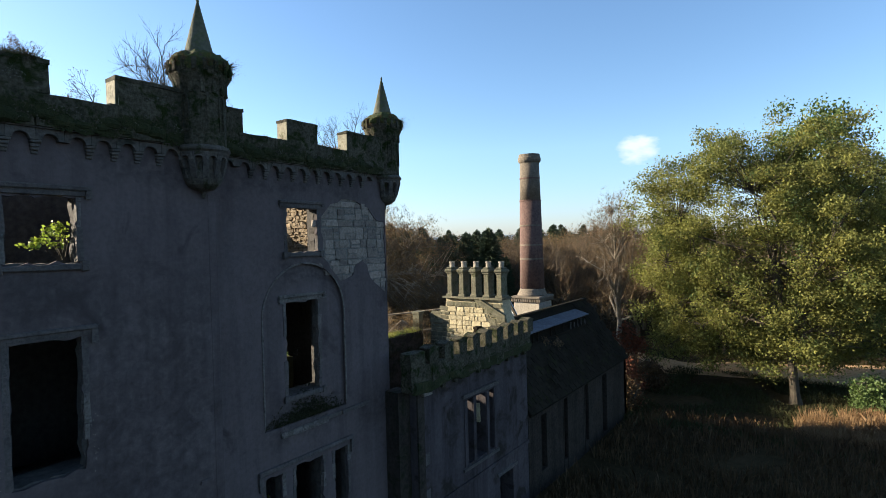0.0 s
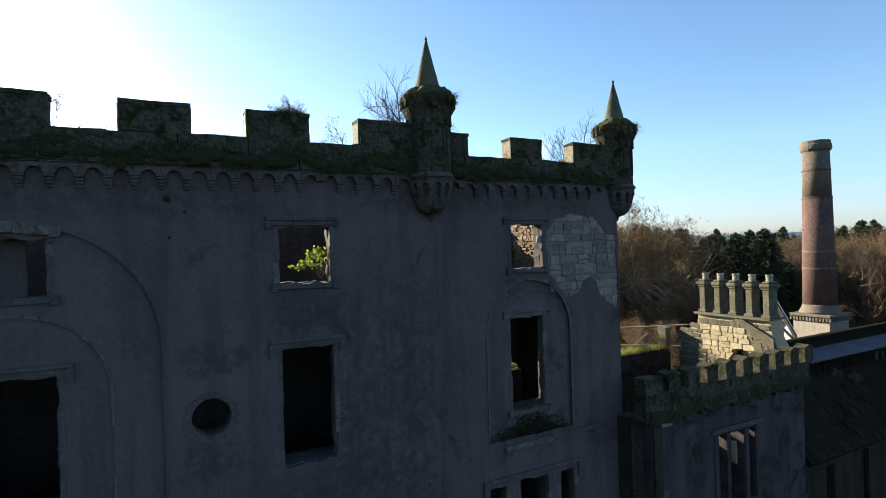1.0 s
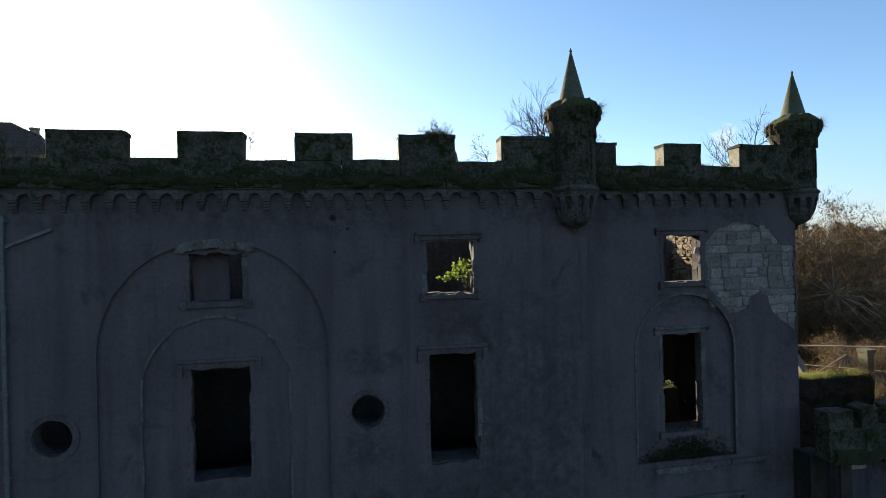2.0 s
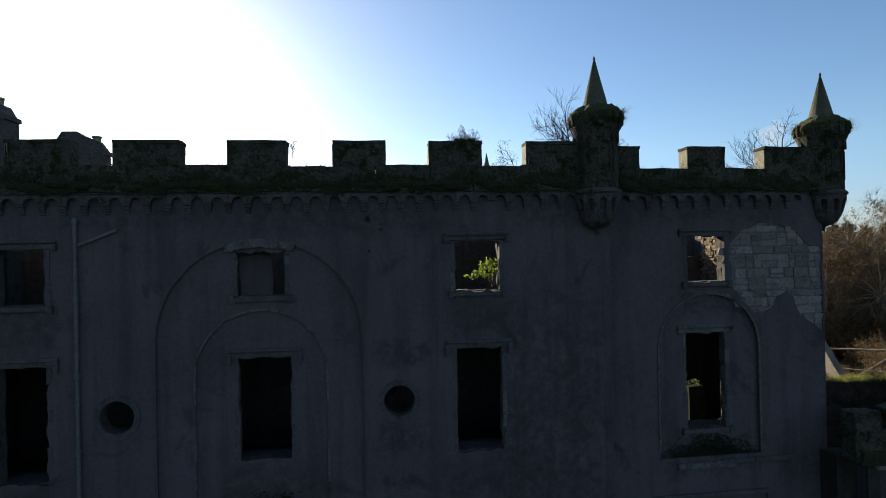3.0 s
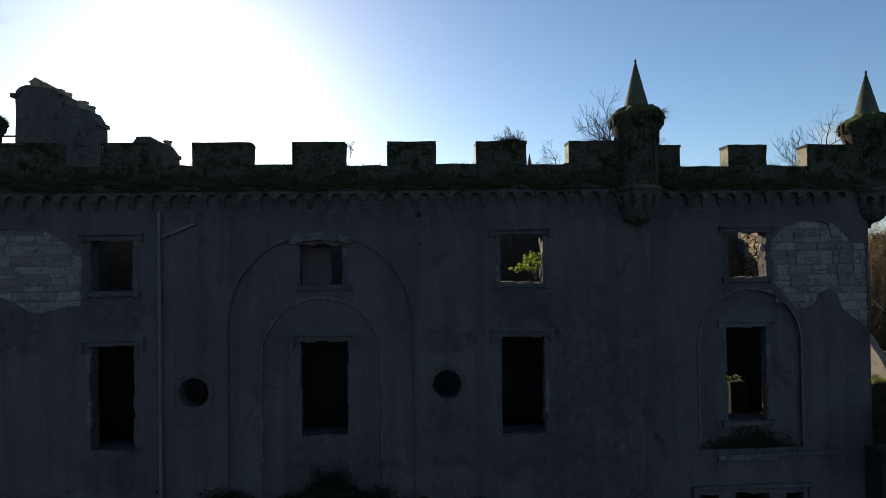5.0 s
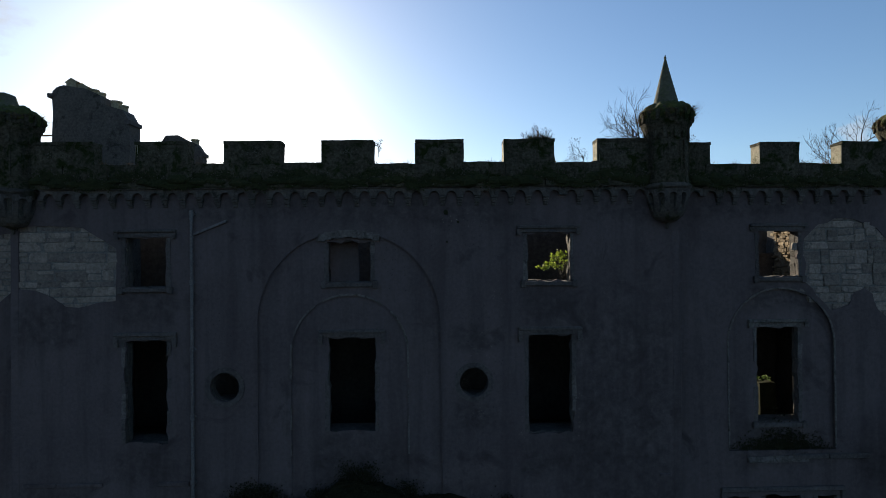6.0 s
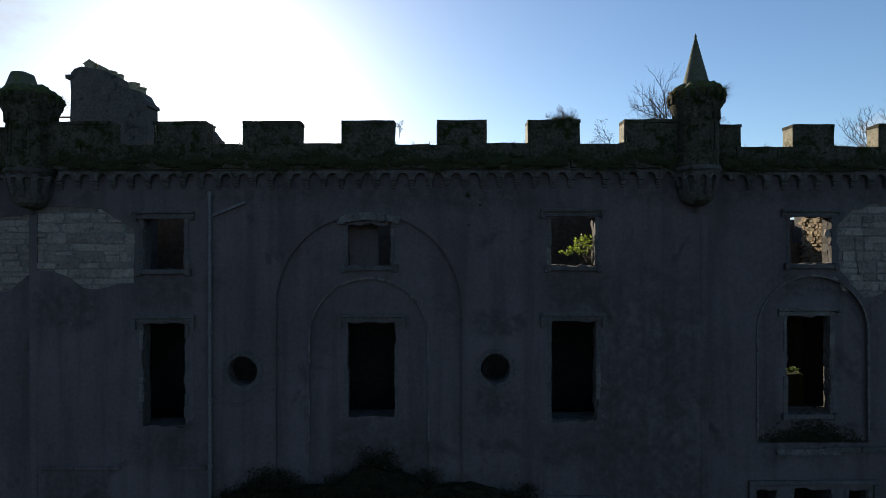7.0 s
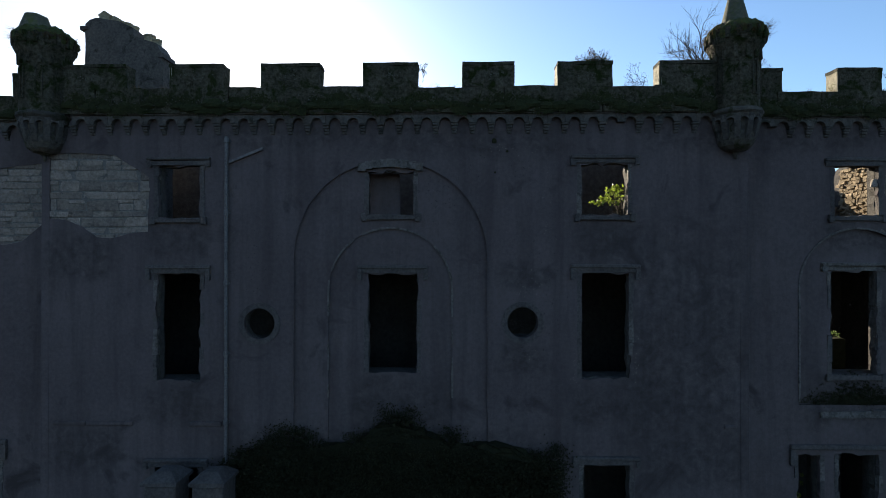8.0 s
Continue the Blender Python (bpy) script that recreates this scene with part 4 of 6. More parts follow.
stub = thing("inner_wall_stub", (12.5, 2.9, 3.4), "stub of an inner wall with ferns catching the sun", "wall stub")
# near-black ivy colour stands for the dark below the ferns
part("stub_stone", mossy(block(12.25, 12.75, 2.7, 3.1, 3.4, 4.98), 0.05, 3, 2), IVYM, stub)
v, f = leaves([(12.3 + 0.04 * i, 2.75 + 0.2 * rnd.random(), 5.05 + 0.1 * rnd.random()) for i in range(9)], 0.04, 9, 0.075, 5)
ob = new("fern", leaf_mesh("fern", v - np.array([12.5, 2.9, 3.4]), f, LEAFDARK))
ob.parent = stub

# ---- chimney blocks behind the parapet ----
st = thing("chimney_block", (-8.3, 2.8, 8.1), "tall stone chimney gable with stepped top and short pots", "chimney")
part("shaft", slab(rough_line([(-9.55, 8.1), (-7.23, 8.1), (-7.23, 13.3), (-7.42, 13.64), (-8.1, 13.86), (-8.12, 14.1), (-8.54, 14.3), (-9.2, 14.4), (-9.4, 14.34), (-9.53, 14.22)], 0.3, 0.012, 9), [], 2.2, 2.8), CORB, st)
part("eave_stone", block(-9.66, -9.45, 2.16, 2.84, 14.04, 14.16, worn=0.015), MARGIN, st)
part("eave_stone", block(-7.36, -7.17, 2.16, 2.84, 13.2, 13.32, worn=0.015), MARGIN, st)
for x, z, w, h in ((-7.56, 13.62, 0.26, 0.22), (-7.78, 13.76, 0.3, 0.22), (-8.25, 14.1, 0.26, 0.14), (-8.48, 14.22, 0.3, 0.12)):
    part("pot", lathe([(w / 2, z - 0.05), (w / 2 * 0.95, z + h - 0.06), (w / 2 * 1.08, z + h - 0.05), (w / 2 * 1.08, z + h)], (x, 2.5, 0), 12), WARMSTONE, st)
part("cap_house", slab([(-9.18, 14.35), (-8.88, 14.35), (-8.88, 14.52), (-8.82, 14.52), (-9.04, 14.66), (-9.24, 14.52), (-9.18, 14.52)], [], 2.3, 2.9), WARMSTONE, st)
part("cap_house", slab([(-8.8, 14.3), (-8.56, 14.3), (-8.52, 14.38), (-8.74, 14.5), (-8.84, 14.4)], [], 2.3, 2.8), WARMSTONE, st)
part("iron_bracket", block(-9.98, -9.5, 2.3, 2.34, 12.88, 12.93), RUST, st)
s2 = thing("chimney_block", (-8.9, 10.2, 8.0), "lower chimney gable with a single pot, behind the battlement", "chimney")
part("shaft", slab(rough_line([(-9.94, 6.0), (-8.12, 6.0), (-8.12, 13.7), (-8.42, 14.12), (-9.22, 14.5), (-9.75, 14.5), (-9.94, 14.2)], 0.3, 0.03, 4), [], 9.6, 10.0), CORB, s2)
part("eave_stone", block(-10.06, -9.85, 9.55, 10.05, 14.05, 14.2, worn=0.015), MARGIN, s2)
part("eave_stone", block(-8.3, -8.07, 9.55, 10.05, 13.55, 13.7, worn=0.015), MARGIN, s2)
part("pot", lathe([(0.16, 14.05), (0.15, 14.26), (0.18, 14.28), (0.18, 14.34)], (-8.55, 9.8, 0), 12), WARMSTONE, s2)
fin = thing("far_finial", (7.2, 9.1, 8.0), "slender stone finial rising from the back wall", "finial")
part("finial_base", lathe([(0.3, 8.0), (0.28, 12.3), (0.34, 12.35), (0.3, 12.5)], (7.2, 9.1, 0), 8), SPIRE, fin)
part("finial_cone", lathe([(0.24, 12.45), (0.0, 13.6)], (7.2, 9.1, 0), 10), SPIRE, fin)

# rainwater pipe
pipe = thing("rainwater_pipe", (-4.38, -0.08, 3.4), "old cast iron rainwater pipe fixed to the wall", "pipe")
part("pipe_shaft", lathe([(0.045, 1.6), (0.045, 10.4)], (-4.38, -0.08, 0), 10), LEAD, pipe)
for z in (10.3, 8.5, 6.75, 5.0, 3.3):
    part("pipe_collar", lathe([(0.05, z - 0.06), (0.062, z - 0.05), (0.062, z + 0.05), (0.05, z + 0.06)], (-4.38, -0.08, 0), 10), LEAD, pipe)
    part("pipe_bracket", block(-4.46, -4.30, -0.045, -0.001, z - 0.02, z + 0.02), LEAD, pipe)
bm = bmesh.new()
box(bm, -0.03, 0.03, -0.03, 0.03, 0.0, 0.95)
bmesh.ops.rotate(bm, verts=bm.verts, cent=(0, 0, 0), matrix=Matrix.Rotation(radians(68), 3, "Y"))
bmesh.ops.translate(bm, verts=bm.verts, vec=(-4.36, -0.05, 9.75))
part("branch_pipe", bm, LEAD, pipe)

# the overgrown porch at the foot of the middle bay
porch = setting("porch", mossy(slab([(-4.1, GZ - 0.2), (3.4, GZ - 0.2), (3.5, 2.2), (3.0, 2.75), (2.2, 2.85), (1.2, 2.8), (0.5, 3.2), (-0.5, 3.25), (-1.2, 2.8), (-2.4, 2.7), (-3.4, 2.75), (-4.1, 2.5)], [], -0.24, -0.002), 0.13, 4, 4), IVYM, "stone porch buried under moss and ivy", "porch")
g = np.random.default_rng(5)
q = g.uniform(-4.5, 3.9, 5200)
lift = np.array([1.0 + 1.0 * noise.noise(Vector((a * 0.55, 3.0, 0))) + 0.8 * noise.noise(Vector((a * 2.1, 1.0, 0))) + 0.9 * math.exp(-(a + 0.35) ** 2 / 0.5) for a in q])
zz = 1.0 + np.clip(lift + 0.75, 0.2, 3) * g.uniform(0, 1, 5200) ** 0.9
pts = np.stack([q, -0.04 - 0.32 * np.clip(3.3 - zz, 0, 1) * g.uniform(0.3, 1, 5200), zz], 1)
v, f = leaves(pts, 0.13, 14, 0.055, 9)
ivy = new("ivy", leaf_mesh("ivy", v, f, IVYM))
ivy.parent = porch
for x in (-5.4, -4.3):
    p = thing("stone_pier", (x, -0.9, GZ), "gabled stone pier with a pale worn cap", "pier", "piers beside the porch")
    part("pier_shaft", block(x - 0.36, x + 0.36, -1.26, -0.54, GZ - 0.1, 2.2, worn=0.012, bevel=0.03), MARGIN, p)
    part("pier_cap", lathe([(0.5, 2.2), (0.585, 2.22), (0.585, 2.3), (0.26, 2.48), (0.0, 2.5)], (x, -0.9, 0), 4, 0.012, math.pi / 4), MARGIN, p)

# moss under the sills, lichen on the parapet, specks where the harling flakes
def flecks(name, regions, y, n, low, high, seed, material, parent, label):
    v, f = spray(regions, y, n, low, high, seed)
    ob = new(name, leaf_mesh(name, v, f, material))
    ob.parent = parent
    tagged(ob, label, "", "", "stuff")


flecks("lichen", [((a + b) / 2, 11.84, 0.42, 0.15) for a, b in MERL], -0.235, 260, 0.004, 0.02, 6, LICHEN, wall_main, "grey lichen spots on the parapet")
flecks("lichen", [(x, 11.2 + 0.12 * math.sin(x * 5), 0.5, 0.16) for x in np.arange(EDGE_L + 0.5, EDGE_R - 0.5, 0.7)], -0.25, 420, 0.004, 0.02, 7, LICHEN, wall_main, "grey lichen spots on the parapet")
flecks("lichen", [(x, 11.2 + 0.12 * math.sin(x * 5), 0.4, 0.16) for x in np.arange(EDGE_R + 0.5, END_R - 0.5, 0.6)], REC - 0.245, 320, 0.004, 0.02, 8, LICHEN, wall_right, "grey lichen spots on the parapet")
flecks("parapet_moss", [(x, 11.15 + 0.16 * math.sin(x * 3), 0.35, 0.16) for x in np.arange(EDGE_L + 0.5, EDGE_R - 0.5, 0.5)], -0.24, 6000, 0.012, 0.035, 9, MOSS, wall_main, "dark moss on the parapet")
flecks("parapet_moss", [(x, 11.15 + 0.16 * math.sin(x * 3), 0.35, 0.16) for x in np.arange(EDGE_R + 0.5, END_R - 0.4, 0.5)], REC - 0.24, 2500, 0.012, 0.035, 10, MOSS, wall_right, "dark moss on the parapet")
flecks("flaked_spot", [(3.2, 9.9, 0.5, 0.25), (2.9, 5.0, 0.45, 0.35), (3.0, 7.5, 0.8, 1.6), (6.8, 6.5, 1.2, 2.0), (-3.6, 6.5, 1.0, 2.5), (0, 6, 4, 3)], 0.0, 420, 0.005, 0.018, 11, MARGIN, wall_main, "pale spots where the harling has flaked")
flecks("flaked_spot", [(12.0, 5.5, 2.0, 2.0), (10.0, 7.5, 1.0, 2.0)], REC, 160, 0.005, 0.018, 12, MARGIN, wall_right, "pale spots where the harling has flaked")
flecks("dark_pock", [(3.0, 5.0, 0.5, 0.35), (3.0, 7.0, 0.6, 0.9), (2.6, 9.8, 0.9, 0.5), (3.7, 6.4, 0.3, 2.0), (0.8, 8.9, 0.9, 0.8), (-3.6, 7.0, 0.8, 1.6)], 0.0, 380, 0.004, 0.013, 21, STAIN, wall_main, "dark pocks where the harling has come away")
flecks("pale_chip", [(2.6, 10.1, 0.9, 0.3), (3.6, 8.3, 0.2, 1.2), (3.2, 6.6, 0.5, 0.5), (3.1, 5.0, 0.4, 0.3), (4.25, 4.7, 0.1, 0.8), (5.75, 4.8, 0.1, 0.8)], -0.003, 110, 0.004, 0.013, 22, RUBBLE, wall_main, "pale chips of stone showing through the harling")
# near-black discs on the surface imitate the shade inside small holes
for x, z, w in ((2.28, 10.28, 0.07), (2.6, 10.02, 0.035), (2.3, 9.5, 0.03)):
    o = part("pock_hole", lathe([(w, 0), (w * 0.8, 0.02), (0.0, 0.024)], (0, 0, 0), 8, w * 0.15), IVYM, wall_main)
    o.rotation_euler, o.location = (radians(90), 0, 0), (x, -0.001, z)

# ---- the low wing with its small battlements ----
WY = -0.3
W0, W1 = 15.5, 23.6
WING_WINS = [rect(18.5, 18.95, 0.0, 2.5), rect(19.2, 19.95, 0.0, 2.5), rect(20.15, 20.55, 0.0, 2.5), rect(20.95, 22.1, GZ + 0.7, -1.4)]
wing = setting("wall_wing", slab(rect(W0, W1, GZ - 0.4, 3.95), [rough_line(w, 0.2, 0.02, i) for i, w in enumerate(WING_WINS)], WY, WY + 0.7), WINGHARL,
               "grey harled wall of the low side wing", "wall")
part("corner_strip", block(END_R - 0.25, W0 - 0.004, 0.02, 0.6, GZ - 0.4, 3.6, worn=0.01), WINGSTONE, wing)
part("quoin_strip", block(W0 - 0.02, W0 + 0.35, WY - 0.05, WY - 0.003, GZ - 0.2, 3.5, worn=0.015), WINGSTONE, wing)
for z in (-2.2, -0.4, 0.9):
    part("quoin_stone", block(W0 + 0.36, W0 + 0.62, WY - 0.03, WY - 0.003, z, z + 0.4, worn=0.02), MARGIN, wing)
part("pale_block", block(15.7, 16.2, WY - 0.16, WY - 0.003, 3.36, 3.54, worn=0.03), RUBBLE, wing, "pale broken stone under the parapet")
part("hood_mould", block(18.2, 20.85, WY - 0.1, WY - 0.003, 2.62, 2.76, worn=0.015), MARGIN, wing)
for x in (18.34, 18.95, 19.97, 20.57):
    part("mullion", block(x, x + 0.2, WY - 0.04, WY + 0.5, -0.05, 2.52, worn=0.012), WINGHARL, wing)
part("sill", block(18.2, 20.85, WY - 0.1, WY + 0.4, -0.2, -0.056, worn=0.015), MARGIN, wing)
part("hood_mould", block(20.7, 22.35, WY - 0.08, WY - 0.003, -1.3, -1.17, worn=0.015), MARGIN, wing)
part("string_course", block(W0, W1, WY - 0.07, WY - 0.003, -0.75, -0.62, worn=0.01), WINGHARL, wing)
for x in (16.1, 16.9, 17.7, 18.5, 19.3, 20.1, 20.9, 21.7, 22.5, 23.2):
    part("corbel", block(x - 0.1, x + 0.1, WY - 0.16, WY - 0.003, 3.42, 3.62, worn=0.012, bevel=0.02), PARAPET, wing)
k = 0
x = W0 - 0.5
while x < W1 - 0.1:
    w = min(1.15, W1 + 0.1 - x)
    part("parapet_block", mossy(block(x, x + w - 0.006, WY - 0.2, WY + 0.25, 3.62, 4.42), 0.04, k, 3), PARAPET, wing)
    x += w
    k += 1
part("moss_band", mossy(block(W0 - 0.4, W1, WY - 0.23, WY - 0.1, 3.56, 3.9), 0.12, 66, 20), MOSS, wing)
part("merlon", mossy(block(14.98, 15.75, WY - 0.2, WY + 0.25, 4.4, 4.92), 0.03, 31, 2), PARAPET, wing)
for i in range(9):
    x = 16.05 + i * 0.925
    m = part("merlon", mossy(block(x, x + 0.52, WY - 0.18, WY + 0.22, 4.4, 4.9), 0.02, 50 + i, 2), PARAPET, wing)
    part("coping", slab([(x - 0.03, 4.9), (x + 0.55, 4.9), (x + 0.55, 4.95), (x + 0.26, 5.04), (x - 0.03, 4.95)], [], WY - 0.2, WY + 0.24), PARAPET, m)
# cream block added to brighten the reveal where the sun falls
part("reveal_stone", mossy(block(19.88, 19.968, -0.02, 0.38, 1.2, 2.0), 0.05, 21, 3), CREAM, wing, "pale block standing for the patch of sun on the reveal")
# roof, back and inner walls of the wing
setting("wall_wing_back", slab(rough_line([(END_R + 0.1, GZ), (W1, GZ), (W1, 3.2), (19, 4.3), (17.5, 4.35), (17.35, 3.6), (16.9, 3.6), (16.8, 4.3), (END_R + 0.1, 4.2)], 0.5, 0.05, 3), [rect(18.0, 19.2, 0.3, 2.4), rect(21.4, 23.0, 0.5, 2.4)], 6.6, 7.2), INSIDE,
        "broken back wall of the side wing", "wall")
# roof coloured very dark to stand for the house's shade in the wing
roof = setting("wing_roof", mossy(block(END_R + 0.05, 23.5, 0.5, 6.5, 0.5, 0.8), 0.1, 12, 8), WINGSTONE, "fallen wing roof, shade inside the walls put into its colour", "roof")
g = np.random.default_rng(3)
v, f = leaves(np.stack([g.uniform(15.4, 20.4, 900), g.uniform(0.6, 3.8, 900), 0.85 + g.normal(0, 0.04, 900)], 1), 0.08, 12, 0.1, 2)
ob = new("roof_grass", leaf_mesh("roof_grass", v, f, GRASSM))
ob.parent = roof
ob["kind"] = "stuff"
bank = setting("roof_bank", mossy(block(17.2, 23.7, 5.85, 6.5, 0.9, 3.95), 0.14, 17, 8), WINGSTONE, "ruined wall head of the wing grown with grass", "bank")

rw = setting("raking_wall", slab(rough_line([(8.3, 2.6), (13.0, 2.6), (13.0, 8.6), (9.7, 4.9), (8.4, 3.3)], 0.3, 0.03, 7), [], 23.0, 23.35, axis="x"), RUBBLE, "pale broken wall with a raking top behind the wing", "wall")
v, f = tuft([(rnd.uniform(17.3, 23.7), rnd.uniform(5.85, 6.5), 3.93) for _ in range(420)], 16, 0.06, 0.26, 0.009, 8, 0.6)
ob = new("bank_grass", leaf_mesh("bank_grass", v, f, LEAF))
ob.parent = bank
ob["kind"] = "stuff"

# gable with five chimney stacks
GX = 24.0
gab = setting("gable_wall", slab(rough_line([(0.9, GZ), (5.6, GZ), (5.55, 4.75), (5.1, 4.98), (4.6, 5.02), (4.5, 5.72), (1.2, 5.72), (1.1, 5.0), (0.9, 4.6)], 0.4, 0.03, 8), [], GX + 0.1, GX + 0.9, axis="x"),
              CREAMMORTAR, "sunlit sandstone gable carrying five chimney stacks", "wall")
CREAM_STONES = [mesh_of("stone", block(-0.5, 0.5, -0.5, 0.5, -0.5, 0.5, worn=0.09, bevel=0.09), CREAM) for _ in range(6)]
DULL_STONES = [mesh_of("stone", block(-0.5, 0.5, -0.5, 0.5, -0.5, 0.5, worn=0.08, bevel=0.08), STACKSTONE) for _ in range(6)]
r = random.Random(9)
z = 2.6
while z < 5.6:
    h = r.uniform(0.17, 0.3)
    y = 0.95
    while y < (4.45 if z > 4.85 else 5.45):
        w = min(r.uniform(0.18, 0.6), 5.6 - y)
        if z + h < 5.75 and (y > 1.1 or z < 4.6):
            dull = z > 5.2 or y > 4.3 or y < 1.5 + (z - 3.6) * 0.5 or r.random() < 0.08
            piece("stone", r.choice(DULL_STONES if dull else CREAM_STONES), gab, (GX + 0.09, y + w / 2, z + h / 2), (r.uniform(-6, 6), 0, r.uniform(-2, 2)), (r.uniform(0.045, 0.07), w - r.uniform(0.01, 0.06), h - r.uniform(0.01, 0.06)))
        y += w
    z += h
part("raking_course", slab([(1.0, 4.55), (1.0, 5.0), (2.4, 5.72), (2.8, 5.72)], [], GX - 0.03, GX + 0.1, axis="x"), STACKSTONE, gab, "sloping weathered stone course")
part("ledge", block(GX - 0.08, GX + 0.95, 1.1, 4.6, 5.72, 5.8, worn=0.02), STACKSTONE, gab)
stack = thing("chimney_stack", (GX + 0.4, 1.35, 5.8), "slim square sandstone chimney shaft with moulded cap and clay pot", "chimney", "row of five chimney stacks")
c = (GX + 0.4, 1.35, 0)
bm = block(c[0] - 0.34, c[0] + 0.34, c[1] - 0.2, c[1] + 0.2, 5.8, 5.93, worn=0.006, bevel=0.02)
box(bm, c[0] - 0.28, c[0] + 0.28, c[1] - 0.14, c[1] + 0.14, 5.9, 6.97, worn=0.006, bevel=0.015)
part("shaft", bm, STACKSTONE, stack)
bm = block(c[0] - 0.33, c[0] + 0.33, c[1] - 0.19, c[1] + 0.19, 6.95, 7.04, worn=0.008, bevel=0.03)
box(bm, c[0] - 0.38, c[0] + 0.38, c[1] - 0.24, c[1] + 0.24, 7.03, 7.2, worn=0.008, bevel=0.05)
box(bm, c[0] - 0.3, c[0] + 0.3, c[1] - 0.17, c[1] + 0.17, 7.19, 7.3, worn=0.008, bevel=0.04)
stack_cap = part("cap", bm, STACKSTONE, stack, "moulded stone cap")
part("pot", lathe([(0.14, 7.28), (0.13, 7.5), (0.15, 7.52), (0.15, 7.58), (0.11, 7.58), (0.1, 7.4)], c, 14), POTCLAY, stack_cap, "pale clay chimney pot")
for i in range(1, 5):
    copy_thing(stack, pose(GX + 0.4, 1.35 + 0.735 * i, 5.8, 0, 0, rnd.uniform(-1, 1)))
post = thing("ruined_gable_post", (23.9, 6.1, 3.2), "short mossy stump of a stone post in the broken gable", "post")
part("post_shaft", mossy(block(23.5, 23.86, 5.9, 6.28, 2.6, 4.84), 0.04, 3, 3), STACKSTONE, post)
part("post_cap", mossy(block(23.46, 23.92, 5.86, 6.32, 4.82, 4.96), 0.03, 4, 2), STACKSTONE, post)
# timbers of a fallen roof
fan = thing("fallen_roof_frame", (26.4, 10.0, 2.4), "weathered roof timbers fallen in a fan", "frame")
for k in range(5):
    a = radians(-50 + 25 * k)
    v, f = [], []
    tube(v, f, [Vector((26.95, 10.0, 3.8)), Vector((26.95 + 0.8 * math.sin(a) * 1.6, 10.0 - 0.85 * math.sin(a) * 1.6, 3.8 - 1.9 * math.cos(a)))], [0.06, 0.05], 5)
    ob = new("timber", raw("timber", [q - Vector((26.4, 10.0, 2.4)) for q in v], f, TIMBER))
    ob.parent = fan
for z0, z1, q in ((4.0, 4.55, 0.05), (3.1, 3.35, 0.04)):
    v, f = [], []
    tube(v, f, [Vector((24.6, 12.4, z0)), Vector((26.4, 9.7, (z0 + z1) / 2)), Vector((27.8, 7.4, z1))], [q, q, q * 0.8], 5)
    ob = new("pole", raw("pole", [w - Vector((26.4, 10.0, 2.4)) for w in v], f, TIMBER))
    ob.parent = fan
# a whitewashed half-timbered gable showing behind the stacks
wg = setting("wall_white_gable", slab([(6.85, GZ - 0.2), (6.85, 5.1), (6.62, 5.4), (5.62, 3.6), (5.62, GZ - 0.2)], [], 33.6, 33.85, axis="x"), PAINT_DAYLIGHT, "whitewashed half-timbered gable behind the chimney stacks", "wall")
for (y0, z0), (y1, z1), q in (((6.66, 5.46), (5.52, 3.46), 0.1), ((6.8, 4.35), (5.62, 3.3), 0.055), ((6.8, 3.4), (6.1, 4.4), 0.055), ((6.45, 3.2), (6.45, 5.0), 0.05)):
    v, f = [], []
    tube(v, f, [Vector((33.56, y0, z0)), Vector((33.56, y1, z1))], [q, q], 4)
    ob = new("timber_brace", raw("timber_brace", v, f, BARK))
    ob.parent = wg

# ---- the long slated shed ----
S0, S1, EAVE, RIDGE, RY = 23.65, 38.1, 0.6, 4.3, 2.5
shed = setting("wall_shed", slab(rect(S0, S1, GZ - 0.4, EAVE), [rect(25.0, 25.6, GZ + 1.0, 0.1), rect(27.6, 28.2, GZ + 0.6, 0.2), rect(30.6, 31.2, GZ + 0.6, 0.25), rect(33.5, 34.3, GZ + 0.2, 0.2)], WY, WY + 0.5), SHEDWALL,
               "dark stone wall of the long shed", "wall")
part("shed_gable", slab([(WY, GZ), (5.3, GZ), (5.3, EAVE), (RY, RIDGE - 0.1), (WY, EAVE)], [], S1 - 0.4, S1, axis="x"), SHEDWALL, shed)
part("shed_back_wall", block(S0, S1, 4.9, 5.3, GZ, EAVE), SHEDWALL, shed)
for x, w in ((27.6, 0.6), (30.6, 0.6)):
    for q in (x - 0.04, x + w - 0.06):
        part("door_post", block(q, q + 0.1, WY - 0.03, WY + 0.1, GZ, 0.22), SHEDWALL, shed)
# white strips stand in for slivers of daylight through the doorways
for x, z0, z1 in ((27.8, -1.1, 0.18), (30.62, -0.45, 0.2)):
    part("white_jamb", mossy(block(x, x + 0.14, WY + 0.2, WY + 0.24, z0, z1), 0.02, z0, 2), PAINT_DAYLIGHT, shed, "white strip standing for daylight seen through the shed")
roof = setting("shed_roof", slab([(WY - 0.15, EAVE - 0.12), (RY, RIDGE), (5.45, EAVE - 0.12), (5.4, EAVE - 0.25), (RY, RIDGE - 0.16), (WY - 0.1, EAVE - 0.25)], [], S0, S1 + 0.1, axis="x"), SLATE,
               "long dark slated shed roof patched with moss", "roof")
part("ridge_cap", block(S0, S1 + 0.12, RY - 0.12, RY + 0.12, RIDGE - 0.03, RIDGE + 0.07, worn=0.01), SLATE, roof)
slope = math.degrees(math.atan2(RIDGE - EAVE + 0.12, RY - WY + 0.15))
slen = math.hypot(RIDGE - EAVE + 0.12, RY - WY + 0.15)
